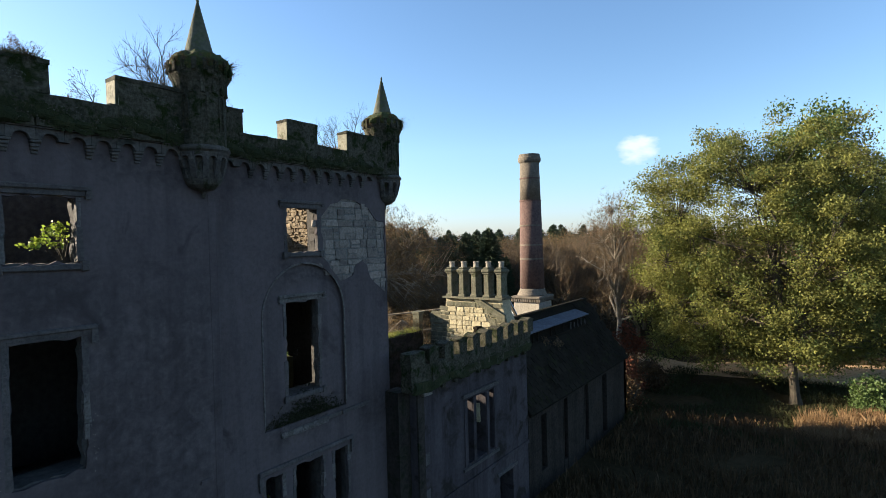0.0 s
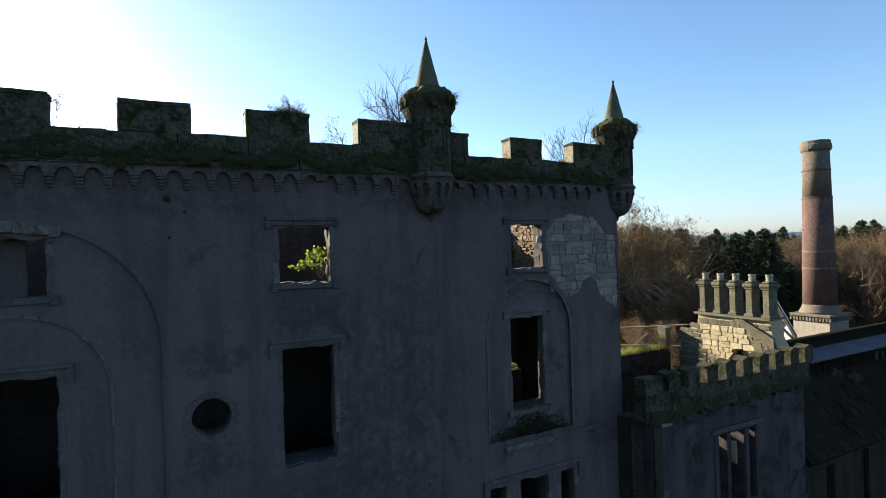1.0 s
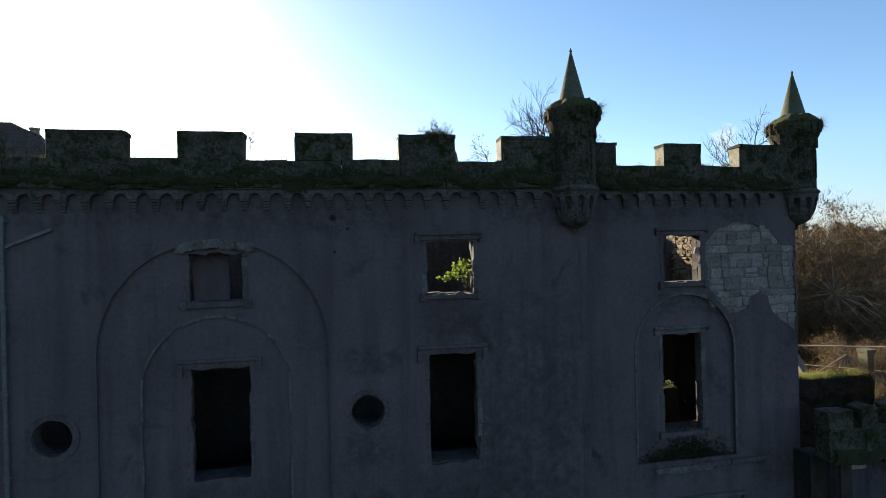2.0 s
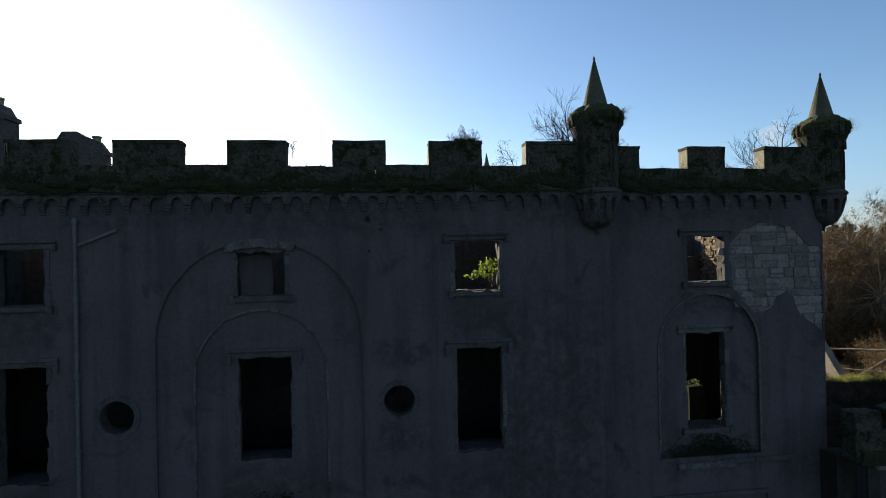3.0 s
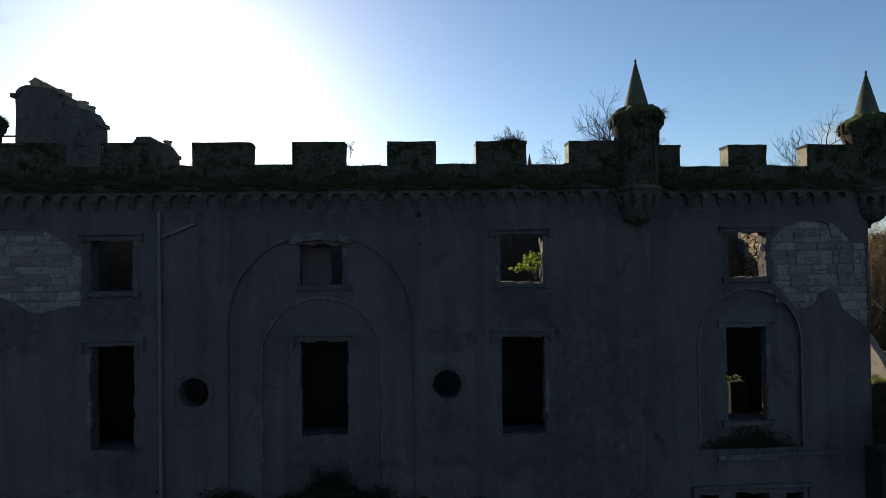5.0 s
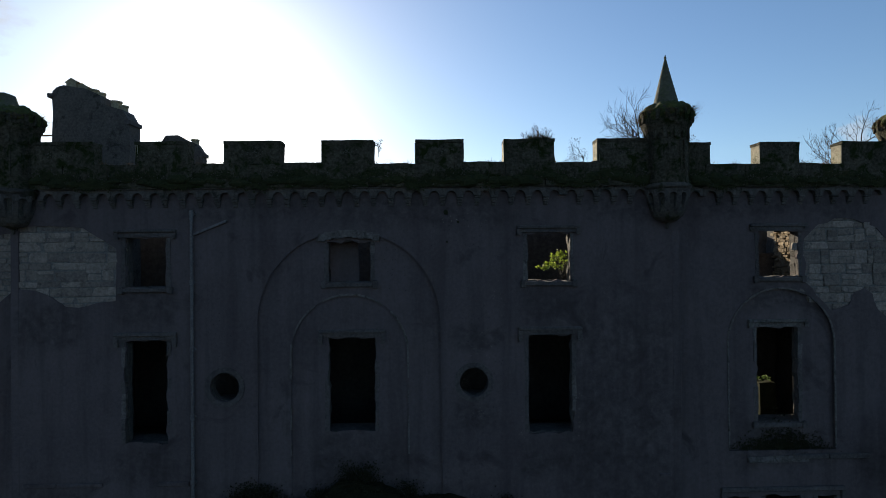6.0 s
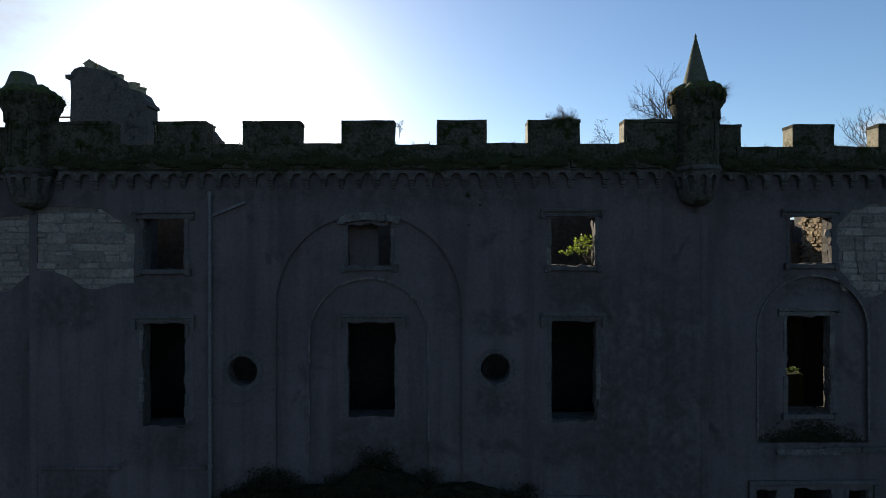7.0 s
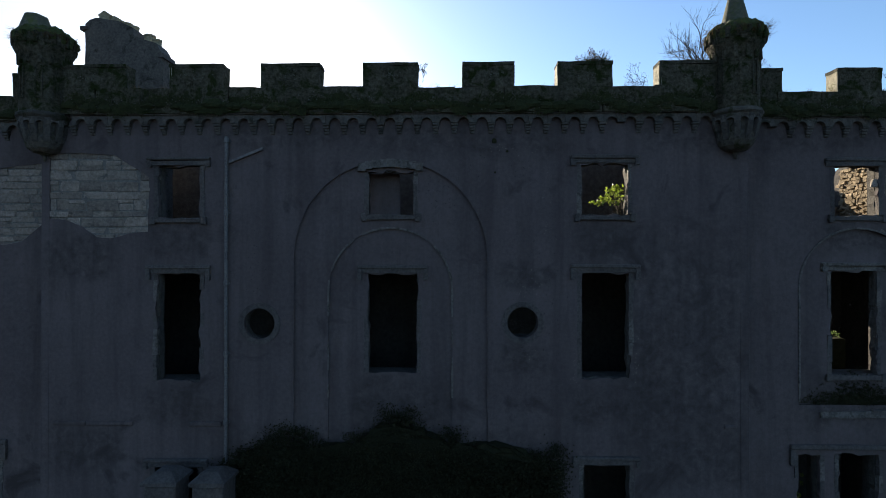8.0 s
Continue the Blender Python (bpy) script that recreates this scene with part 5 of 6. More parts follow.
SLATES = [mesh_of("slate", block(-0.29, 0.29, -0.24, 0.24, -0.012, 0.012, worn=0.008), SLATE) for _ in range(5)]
row = 0
s = 0.2
bmr = bmesh.new()
count = 0
while s < slen - 0.15:
    x = S0 + 0.3 + (row % 2) * 0.3
    while x < S1:
        yy = WY - 0.15 + s * math.cos(radians(slope))
        zz = EAVE - 0.12 + s * math.sin(radians(slope))
        if not (27.0 < x < 35.7 and 1.3 < yy):
            if rnd.random() < 0.95:
                if x < 29.6 and count < 290:
                    piece("slate", rnd.choice(SLATES), roof, (x, yy - 0.02, zz + 0.03), (slope - 3, rnd.uniform(-1.5, 1.5), rnd.uniform(-2, 2)))
                    count += 1
                else:
                    b0 = len(bmr.verts)
                    box(bmr, -0.29, 0.29, -0.24, 0.24, -0.012, 0.012)
                    bmr.verts.ensure_lookup_table()
                    mm = pose(x, yy - 0.02, zz + 0.03, slope - 3, rnd.uniform(-1.5, 1.5), rnd.uniform(-2, 2))
                    for q in range(b0, len(bmr.verts)):
                        bmr.verts[q].co = mm @ bmr.verts[q].co
        x += 0.6
    s += 0.36
    row += 1
ob = part("far_slates", bmr, SLATE, roof)
ob["kind"] = "stuff"
# the roof light along the slope
mon = thing("roof_light", (31.3, 1.5, 2.9), "long roof light with sheet metal top and broken glazing posts", "roof light")
part("top_sheet", slab([(1.25, 3.58), (2.75, 4.02), (2.75, 4.06), (1.25, 3.63)], [], 27.1, 35.6, axis="x"), TIN, mon, "dull metal sheet reflecting the sky")
part("bottom_rail", block(27.2, 35.5, 1.4, 1.56, 2.78, 2.95, worn=0.01), SLATE, mon)
# a dark sheet stands in for the shaded space behind the glazing
part("dark_inside", block(27.3, 35.4, 2.0, 2.1, 2.8, 3.75), INSIDE, mon)
for i in range(15):
    x = 27.25 + i * 0.585
    if i in (3, 4, 7, 9):
        continue
    part("glazing_post", block(x, x + 0.06, 1.46, 1.53, 2.95, 3.58 - rnd.uniform(0, 0.3) * (i > 8), worn=0.02), MARGIN if i > 8 else SLATE, mon)

# ---- the tall brick chimney ----
CX, CY = 37.0, 6.0
ch = thing("brick_chimney", (CX, CY, GZ), "tall round factory chimney, red brick below and buff above", "chimney")
part("plinth", block(CX - 1.02, CX + 1.02, CY - 1.02, CY + 1.02, GZ - 0.2, 4.12, worn=0.02, bevel=0.04), PALE, ch, "square pale rendered plinth")
part("plinth_cornice", block(CX - 1.16, CX + 1.16, CY - 1.16, CY + 1.16, 4.34, 4.55, worn=0.015, bevel=0.05), BUFF, ch)
part("dentil_bed", block(CX - 1.05, CX + 1.05, CY - 1.05, CY + 1.05, 4.12, 4.34, worn=0.01), BUFF, ch)
for i in range(13):                                  # dentils under the cornice
    o = -1.08 + 0.18 * i
    part("dentil", block(CX - 1.13, CX - 1.04, CY + o - 0.05, CY + o + 0.05, 4.14, 4.335, worn=0.01), BUFF, ch)
    part("dentil", block(CX + o - 0.05, CX + o + 0.05, CY - 1.13, CY - 1.04, 4.14, 4.335, worn=0.01), BUFF, ch)
smooth(part("foot", lathe([(1.1, 4.55), (1.07, 4.64), (0.98, 4.76), (0.92, 4.9), (0.89, 5.06)], (CX, CY, 0), 28, 0.02), BUFF, ch, "worn spreading brick foot"))
smooth(part("lower_shaft", lathe([(0.885, 5.02), (0.76, 11.4)], (CX, CY, 0), 32), BRICK, ch, "red brick shaft"))
smooth(part("upper_shaft", lathe([(0.75, 11.38), (0.69, 14.2)], (CX, CY, 0), 32), BUFF, ch, "buff brick shaft"))
for z, r0 in ((11.4, 0.765), (9.6, 0.80), (7.2, 0.845), (8.2, 0.825), (13.0, 0.72)):
    part("iron_band", lathe([(r0 - 0.03, z - 0.05), (r0 + 0.02, z - 0.05), (r0 + 0.02, z + 0.05), (r0 - 0.03, z + 0.05)], (CX, CY, 0), 32), BUFF if z < 9.7 else BRICK, ch)
part("crown", lathe([(0.69, 14.1), (0.78, 14.2), (0.82, 14.3), (0.82, 14.5), (0.77, 14.58), (0.76, 14.74), (0.6, 14.76), (0.55, 14.3)], (CX, CY, 0), 32, 0.012), BUFF, ch, "corbelled brick crown with a worn rim")

# ---- ground, path and distance ----
def height(x, y):
    far = max(0.0, math.hypot(x - 5, y + 5) - 70)
    h = GZ + 0.12 * noise.noise(Vector((x * 0.15, y * 0.15, 0))) + 0.05 * noise.noise(Vector((x * 0.6, y * 0.6, 3)))
    dip = min(1.0, max(0.0, (x - 37) / 7)) * min(1.0, max(0.0, (8 - y) / 8)) * min(1.0, max(0.0, (110 - x) / 40))
    h -= 1.4 * dip * dip * (3 - 2 * dip)             # the ground falls away past the shed
    h += min(1.0, far / 60) * 0.8 * noise.noise(Vector((x * 0.012, y * 0.012, 5)))
    return h + 9.0 * min(1.0, far / 900) * (0.7 + 0.5 * noise.noise(Vector((x * 0.002, y * 0.002, 8))))


def ticks(a, b, fine0, fine1, step, grow=1.28):
    t, s = [], step
    x = fine0
    while x < fine1:
        t.append(x)
        x += step
    while x < b:
        t.append(x)
        s *= grow
        x += s
    t.append(b)
    x, s = fine0, step
    lo = []
    while x > a:
        s *= grow
        x -= s
        lo.append(max(x, a))
    return lo[::-1] + t


gx, gy = ticks(-2600, 3200, -20, 75, 1.6), ticks(-2600, 2600, -35, 45, 1.6)
vv = [(x, y, height(x, y)) for y in gy for x in gx]
ff = [(j * len(gx) + i, j * len(gx) + i + 1, (j + 1) * len(gx) + i + 1, (j + 1) * len(gx) + i) for j in range(len(gy) - 1) for i in range(len(gx) - 1)]
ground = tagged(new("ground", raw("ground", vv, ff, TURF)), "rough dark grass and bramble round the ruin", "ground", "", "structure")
for p in ground.data.polygons:
    p.use_smooth = True

# the leaf-strewn track behind the big tree
vv, ff = [], []
for i in range(60):
    t = i / 59
    y = 12 - 50 * t
    x = 58.2 + (3 - y) * 0.4 + 0.8 * math.sin(t * 7)
    w = 2.8 + max(0.0, -y) * 0.13 + 0.5 * noise.noise(Vector((i * 0.3, 0, 0)))
    for k in range(5):
        q = (k / 4 - 0.5) * 2 * w
        vv.append((x + q, y + q * 0.12, height(x + q, y + q * 0.12) + 0.05))
    if i:
        b = len(vv) - 10
        ff += [(b + k, b + k + 1, b + k + 6, b + k + 5) for k in range(4)]
tagged(new("track", raw("track", vv, ff, PATHMAT)), "sunlit track covered with orange fallen leaves", "track", "", "structure")

# pale field on a slope beyond the woods
vv = []
for j in range(12):
    d = 400 + 24 * j
    for i in range(12):
        a = radians(58.7 + 0.23 * i)
        x, y = 2.0 + d * math.sin(a), -12.0 + d * math.cos(a)
        vv.append((x, y, 1.9 + 4.0 * j / 11 if 0 < j < 11 else height(x, y) - 1.0))
ff = [(j * 12 + i, j * 12 + i + 1, (j + 1) * 12 + i + 1, (j + 1) * 12 + i) for j in range(11) for i in range(11)]
tagged(new("far_field", raw("far_field", vv, ff, FIELD)), "pale stubble field on a slope beyond the woods", "field", "", "structure")

# low hills on the skyline
vv, ff = [], []
N = 160
for i in range(N):
    a = 2 * math.pi * i / N
    R = 2500
    h = 25 + 18 * noise.noise(Vector((math.cos(a) * 3, math.sin(a) * 3, 2))) + 8 * noise.noise(Vector((math.cos(a) * 14, math.sin(a) * 14, 2)))
    vv += [(R * math.cos(a), R * math.sin(a), -20), (R * math.cos(a) * 1.0, R * math.sin(a) * 1.0, max(6, h))]
for i in range(N):
    a, b = 2 * i, 2 * ((i + 1) % N)
    ff.append((a, b, b + 1, a + 1))
tagged(new("backdrop", raw("backdrop", vv, ff, HILL)), "low hills far off on the skyline, blue-green with painted haze", "hills", "", "structure")


# ---- trees ----
def crown_tree(name, foot, centre, radii, seed, label, material, limbs=12, clumps=240, per=150, leaf=0.3, spread=0.75, trunk=0.42, group="", bark=BARK, shell=0.45, full=2.0, twigs=0, lumps=0.42):
    """A leafy tree: tapered trunk, limbs that reach into the crown, boughs to every clump of leaves."""
    r = random.Random(seed)
    t = thing(name, foot, label, "tree", group)
    F, C = Vector(foot), Vector(centre)
    cl = []
    while len(cl) < clumps:
        u = Vector((r.gauss(0, 1), r.gauss(0, 1), r.gauss(0, 1))).normalized()
        u = u / (abs(u.x) ** full + abs(u.y) ** full + abs(u.z) ** full) ** (1 / full)
        k = (0.99 - lumps / 2 + lumps * noise.noise(u * 1.9 + Vector((seed, 0, 0))) + 0.16 * noise.noise(u * 5 + Vector((0, seed, 0)))) * r.uniform(shell, 1.0) ** 0.6
        p = C + Vector((u.x * radii[0], u.y * radii[1], u.z * radii[2])) * k
        if p.z > F.z + min(2.5, radii[2] * 0.2):
            cl.append(p)
    verts, faces = [], []
    fork = Vector((F.x * 0.75 + C.x * 0.25, F.y * 0.75 + C.y * 0.25, F.z + (C.z - F.z) * 0.45))
    tpts = [F + Vector((0, 0, -0.3)), F + Vector((0.02, 0.05, 0.7)), F.lerp(fork, 0.6) + Vector((0.1, -0.1, 0)), fork, C + Vector((0, 0, radii[2] * 0.35))]
    tube(verts, faces, tpts, [trunk * 1.3, trunk * 0.85, trunk * 0.75, trunk * 0.6, trunk * 0.2], 14)
    nodes = [fork]
    for i in range(limbs):
        tip = r.choice(cl)
        s = tpts[2].lerp(tpts[4], r.uniform(0.0, 0.7))
        m1 = s.lerp(tip, 0.35) + Vector((r.gauss(0, 0.4), r.gauss(0, 0.4), r.uniform(0.2, 1.0)))
        m2 = s.lerp(tip, 0.7) + Vector((r.gauss(0, 0.4), r.gauss(0, 0.4), r.uniform(0.0, 0.6)))
        tube(verts, faces, [s, m1, m2, tip], [trunk * 0.42, trunk * 0.3, trunk * 0.17, 0.03], 6)
        nodes += [m1, m1.lerp(m2, 0.5), m2, m2.lerp(tip, 0.6)]
    for p in cl:
        q = min(nodes, key=lambda k: (k - p).length)
        mid = q.lerp(p, 0.5) + Vector((r.gauss(0, 0.2), r.gauss(0, 0.2), r.uniform(0, 0.4)))
        tube(verts, faces, [q, mid, p], [0.045, 0.026, 0.01], 4)
    ob = new("trunk", raw("trunk", [v - F for v in verts], faces, bark))
    ob.parent = t
    v, f = leaves([tuple(p) for p in cl], spread, per, leaf, seed, 0.62, 0.12)
    ob = new("crown", leaf_mesh("crown", v - np.array(F), f, material))
    ob.parent = t
    if twigs:
        v, f = tuft([(p.x + r.gauss(0, 0.5), p.y + r.gauss(0, 0.5), p.z + r.gauss(0, 0.4)) for p in cl for _ in range(10)], twigs // 10, 0.35, 0.9, 0.011, seed, 0.7)
        ob = new("twig_mass", leaf_mesh("twig_mass", v - np.array(F), f, TWIG))
        ob.parent = t
        ob["kind"] = "stuff"
    return t


def on_ground(x, y):
    return (x, y, height(x, y))


crown_tree("broadleaf_tree", on_ground(52.0, -9.3), (56.0, -6.9, 6.3), (7.8, 11.8, 12.7), 3, "large broadleaf tree in yellow-green autumn leaf", LEAF, 30, 780, 280, 0.19, 0.58, 0.42, full=3.3, shell=0.5, lumps=0.28)
crown_tree("broadleaf_tree", on_ground(71.0, -17.8), (71.0, -17.6, 7.2), (6.5, 8.0, 12.0), 8, "broadleaf tree in dark green and yellow leaf", LEAF, 12, 200, 190, 0.28, 0.85, 0.4)
crown_tree("broadleaf_tree", on_ground(71.0, -10.0), (71.0, -10.0, 14.3), (4.4, 4.8, 9.4), 12, "tall tree with a dark green top", LEAFDARK, 9, 110, 150, 0.34, 0.75, 0.36)
crown_tree("broadleaf_tree", on_ground(78.0, 3.5), (78.0, 3.5, 6.0), (4.5, 5.0, 8.0), 14, "thinning tree with olive autumn leaves", LEAF, 10, 80, 90, 0.32, 0.8, 0.3)
crown_tree("shrub", on_ground(51.5, -14.4), (51.5, -14.4, -3.4), (1.5, 1.9, 1.4), 21, "round green leafy shrub beside the grass", LEAFDARK, 5, 40, 120, 0.2, 0.35, 0.08)
for x, y, h, k, leafing, say in ((42.2, 1.6, 1.9, 71, GRASSM, "brown leafy bramble thicket beyond the shed"), (44.8, 2.2, 2.1, 72, REDLEAF, "thicket with dark red autumn leaves beyond the shed"), (47.4, 2.6, 2.2, 73, GRASSM, "brown leafy bramble thicket beyond the shed"), (50.0, 1.6, 1.6, 74, GRASSM, "brown leafy bramble thicket beyond the shed")):
    crown_tree("shrub", on_ground(x, y), (x, y, on_ground(x, y)[2] + h * 0.75), (1.7, 1.8, h), k, say, leafing, 6, 60, 60, 0.18, 0.35, 0.08, group="brambles beyond the shed")
crown_tree("shrub", on_ground(52.0, 4.4), (52.0, 4.4, -1.4), (1.8, 2.6, 2.0), 23, "shrub with dark red autumn leaves", REDLEAF, 5, 40, 70, 0.22, 0.4, 0.08)

# leafless and russet trees of the wood, a few kinds used many times
def tree_kind(name, label, height_, reach, depth, seed, material, leafmat=None, per=0, leaf=0.25, spread=0.5, thick=0.022, splits=3, first=0.25, up=0.35):
    stem, twigs, ends = bare_branches(height_, reach, depth, seed, thick, splits, 0.03, 4, up, first)
    t = thing(name, (0, 0, 0), label, "tree", "trees of the wood")
    for what, (v, f) in (("trunk", stem), ("twig_mass", twigs)):
        ob = new(what, raw(what, v, f, material))
        ob.parent = t
    lv, lf = tuft([tuple(e) for e in ends], 2 if material == PALEBARK else 4, 0.3, 0.8, 0.009, seed, 0.7)
    ob = new("fine_twig_mass", leaf_mesh("fine_twig_mass", lv, lf, TWIG))
    ob.parent = t
    ob["kind"] = "stuff"
    if leafmat:
        lv, lf = leaves([tuple(e) for e in ends], spread, per, leaf, seed)
        ob = new("crown", leaf_mesh("crown", lv, lf, leafmat))
        ob.parent = t
    return t


BARE = [tree_kind("bare_tree", "leafless tree with fine brown twigs in the wood", 15, 0.8, 5, 31 + i, TWIG, None, first=0.2) for i in range(2)]
RUS = [tree_kind("russet_tree", "oak holding thin russet leaves in the wood", 14, 0.95, 4, 61 + i, TWIG, RUSSET, 6, 0.16, 0.5, splits=4, first=0.2) for i in range(2)]


def conifer(seed):
    r = random.Random(seed)
    t = thing("conifer", (0, 0, 0), "dark green conifer in the wood", "tree", "conifers of the wood")
    v, f = [], []
    tube(v, f, [Vector((0, 0, -0.3)), Vector((0, 0, 15.5))], [0.25, 0.03], 6)
    ob = new("trunk", raw("trunk", v, f, BARK))
    ob.parent = t
    g = np.random.default_rng(seed)
    base, out = [], []
    z = 0.8
    while z < 15.5:                                  # whorls of boughs, each set with sprays that point outwards
        turn = r.uniform(0, 6.3)
        for k in range(8):
            a = turn + 0.785 * k + r.uniform(-0.3, 0.3)
            reach = 4.1 * (max(0.05, 15.9 - z) / 15.9) ** 0.62 * r.uniform(0.5, 1.15)
            lift = 0.5 if z > 12 else 0.1
            zz = z + r.uniform(-0.25, 0.25)
            n = 3 + int(reach * 5)
            for i in range(n):
                s = (i + 0.3) / n
                base.append((math.cos(a) * reach * s, math.sin(a) * reach * s, zz + lift * reach * s - 0.35 * reach * s * s))
                out.append((math.cos(a), math.sin(a), lift - 0.5 * s))
        z += 0.34
    for i in range(10):
        base.append((0, 0, 15.2 + 0.06 * i))
        out.append((0, 0, 1.0))
    m = 9
    base, out = np.repeat(np.array(base), m, 0), np.repeat(np.array(out), m, 0)
    q = len(base)
    way = out + g.normal(0, 0.5, (q, 3)) * np.array([1, 1, 0.6])
    way /= np.linalg.norm(way, axis=1)[:, None]
    side = np.cross(way, g.normal(0, 1, (q, 3)))
    side /= np.linalg.norm(side, axis=1)[:, None]
    lv = np.stack([base - side * 0.07, base + side * 0.07, base + way * g.uniform(0.25, 0.6, (q, 1))], 1).reshape(-1, 3)
    lf = np.arange(3 * q).reshape(-1, 3)
    ob = new("crown", leaf_mesh("crown", lv, lf, NEEDLE))
    ob.parent = t
    return t


CON = [conifer(3), conifer(5)]
r = random.Random(77)
used = set()


def plant(kind, x, y, size):
    at = on_ground(x, y)
    m = pose(at[0], at[1], at[2] - 0.1, r.uniform(-3, 3), r.uniform(-3, 3), r.uniform(0, 360)) @ Matrix.Diagonal((size, size, size, 1))
    if kind.name in used:
        o = copy_thing(kind, m)
    else:
        used.add(kind.name)
        o = kind
    o.location, o.rotation_euler = m.translation, m.to_euler()
    o.scale = (size, size, size)


crown_tree("bare_tree", on_ground(59.3, 7.0), (59.0, 7.2, 7.6), (4.4, 4.4, 7.4), 46, "tall leafless tree with pale twisting limbs", RUSSET, 26, 260, 1, 0.12, 0.5, 0.34, bark=PALEBARK, shell=0.25, twigs=60)
crown_tree("oak", on_ground(46.1, 28.0), (45.6, 28.0, 5.3), (9.2, 9.2, 9.2), 41, "spreading oak with pale twisting limbs and thin russet leaves", RUSSET, 30, 560, 40, 0.15, 0.5, 0.6, bark=OAKBARK, shell=0.3, twigs=80)
crown_tree("oak", on_ground(40.6, 29.6), (40.6, 29.6, 4.6), (6.8, 6.8, 8.2), 43, "spreading oak with pale twisting limbs and thin russet leaves", RUSSET, 22, 380, 40, 0.15, 0.5, 0.5, bark=OAKBARK, shell=0.3, twigs=80)
for x, y, s in ((36, 17.5, 0.5), (43, 36, 0.9), (39, 38, 0.95), (52.5, 31, 0.8), (55, 35, 0.8), (37, 36, 0.85), (50, 36, 0.85)):
    plant(r.choice(RUS), x, y, s)
for x, y, s in ((38.4, 10.6, 0.4), (39.6, 11.8, 0.42), (41.0, 10.4, 0.38), (42.4, 11.6, 0.42), (43.9, 10.2, 0.38), (45.4, 11.2, 0.4), (40.4, 9.4, 0.33)):
    plant(r.choice(RUS), x, y, s)                    # low thicket added behind the shed, mostly unseen, to shade the ground beyond
for i in range(46):                                  # dark conifers behind
    h, d = radians(r.uniform(52, 61)), r.uniform(70, 112)
    plant(r.choice(CON), 1.2 + d * math.sin(h), -11.8 + d * math.cos(h), r.uniform(0.6, 0.88))
for i in range(22):
    h, d = radians(r.uniform(42, 52.5)), r.uniform(76, 96)
    plant(r.choice(CON), 1.2 + d * math.sin(h), -11.8 + d * math.cos(h), r.uniform(0.84, 0.98))
for i in range(9):                                   # russet trees before the conifers
    h, d = radians(r.uniform(50, 60)), r.uniform(54, 64)
    plant(r.choice(RUS + BARE), 1.2 + d * math.sin(h), -11.8 + d * math.cos(h), r.uniform(0.45, 0.62))
for i in range(30):                                  # more of them farther off
    h, d = radians(r.uniform(44, 76)), r.uniform(130, 190)
    plant(r.choice(CON), 1.2 + d * math.sin(h), -11.8 + d * math.cos(h), r.uniform(0.7, 0.95))
for i in range(46):                                  # thicket beyond the tall chimney
    d = r.uniform(27, 66)
    a = radians(r.uniform(3, 31))
    x, y = 1.2 + (42 + d) * math.cos(a), -11.8 + (42 + d) * math.sin(a)
    plant(r.choice(BARE) if r.random() < 0.72 else r.choice(RUS), x, y, r.uniform(0.7, 1.0))
for i in range(10):                                  # wood behind the big trees
    plant(r.choice(BARE + RUS), r.uniform(70, 90), r.uniform(-30, 0), r.uniform(0.6, 0.9))
for i in range(14):                                  # trees to the left, beyond the house
    plant(r.choice(BARE + RUS), r.uniform(20, 44), r.uniform(33, 52), r.uniform(0.65, 0.85))

for i in range(26):                                  # a ridge of conifers over the thicket
    h, d = radians(r.uniform(62, 74)), r.uniform(125, 175)
    plant(r.choice(CON), 1.2 + d * math.sin(h), -11.8 + d * math.cos(h), r.uniform(0.76, 0.98))

# far woods: many low crowns in one
g = np.random.default_rng(8)
cs = []
for i in range(3200):
    a, d = g.uniform(-0.5, 1.5), g.uniform(230, 900)
    if 0.48 < a < 0.56 and 250 < d < 700:
        continue
    x, y = d * math.cos(a), d * math.sin(a)
    cs.append((x, y, height(x, y) + g.uniform(3, 9) + (g.uniform(0, 6) if d > 450 else 0)))
v, f = leaves(cs, 1.9, 85, 0.75, 4, 0.85)
far = tagged(new("far_woods", leaf_mesh("far_woods", v, f, FARWOOD)), "mixed woodland far off behind the ruin", "woods", "", "stuff")

# ---- rushes, grass and small plants ----
def rush_bed(x, y):
    """Where the rushes stand: behind an uneven slanting edge, thinning out towards it."""
    edge = 41.9 + (y + 9.6) * 0.45 + 1.6 * noise.noise(Vector((x * 0.4, y * 0.4, 2)))
    rear = 46.6 + (-y - 9.6) * 1.05 + 1.2 * noise.noise(Vector((y * 0.5, 0, 4)))
    return edge < x < rear and y < -9.7 + 0.8 * noise.noise(Vector((x, 0, 1))) and noise.noise(Vector((x * 0.9, y * 0.9, 7))) > -0.28


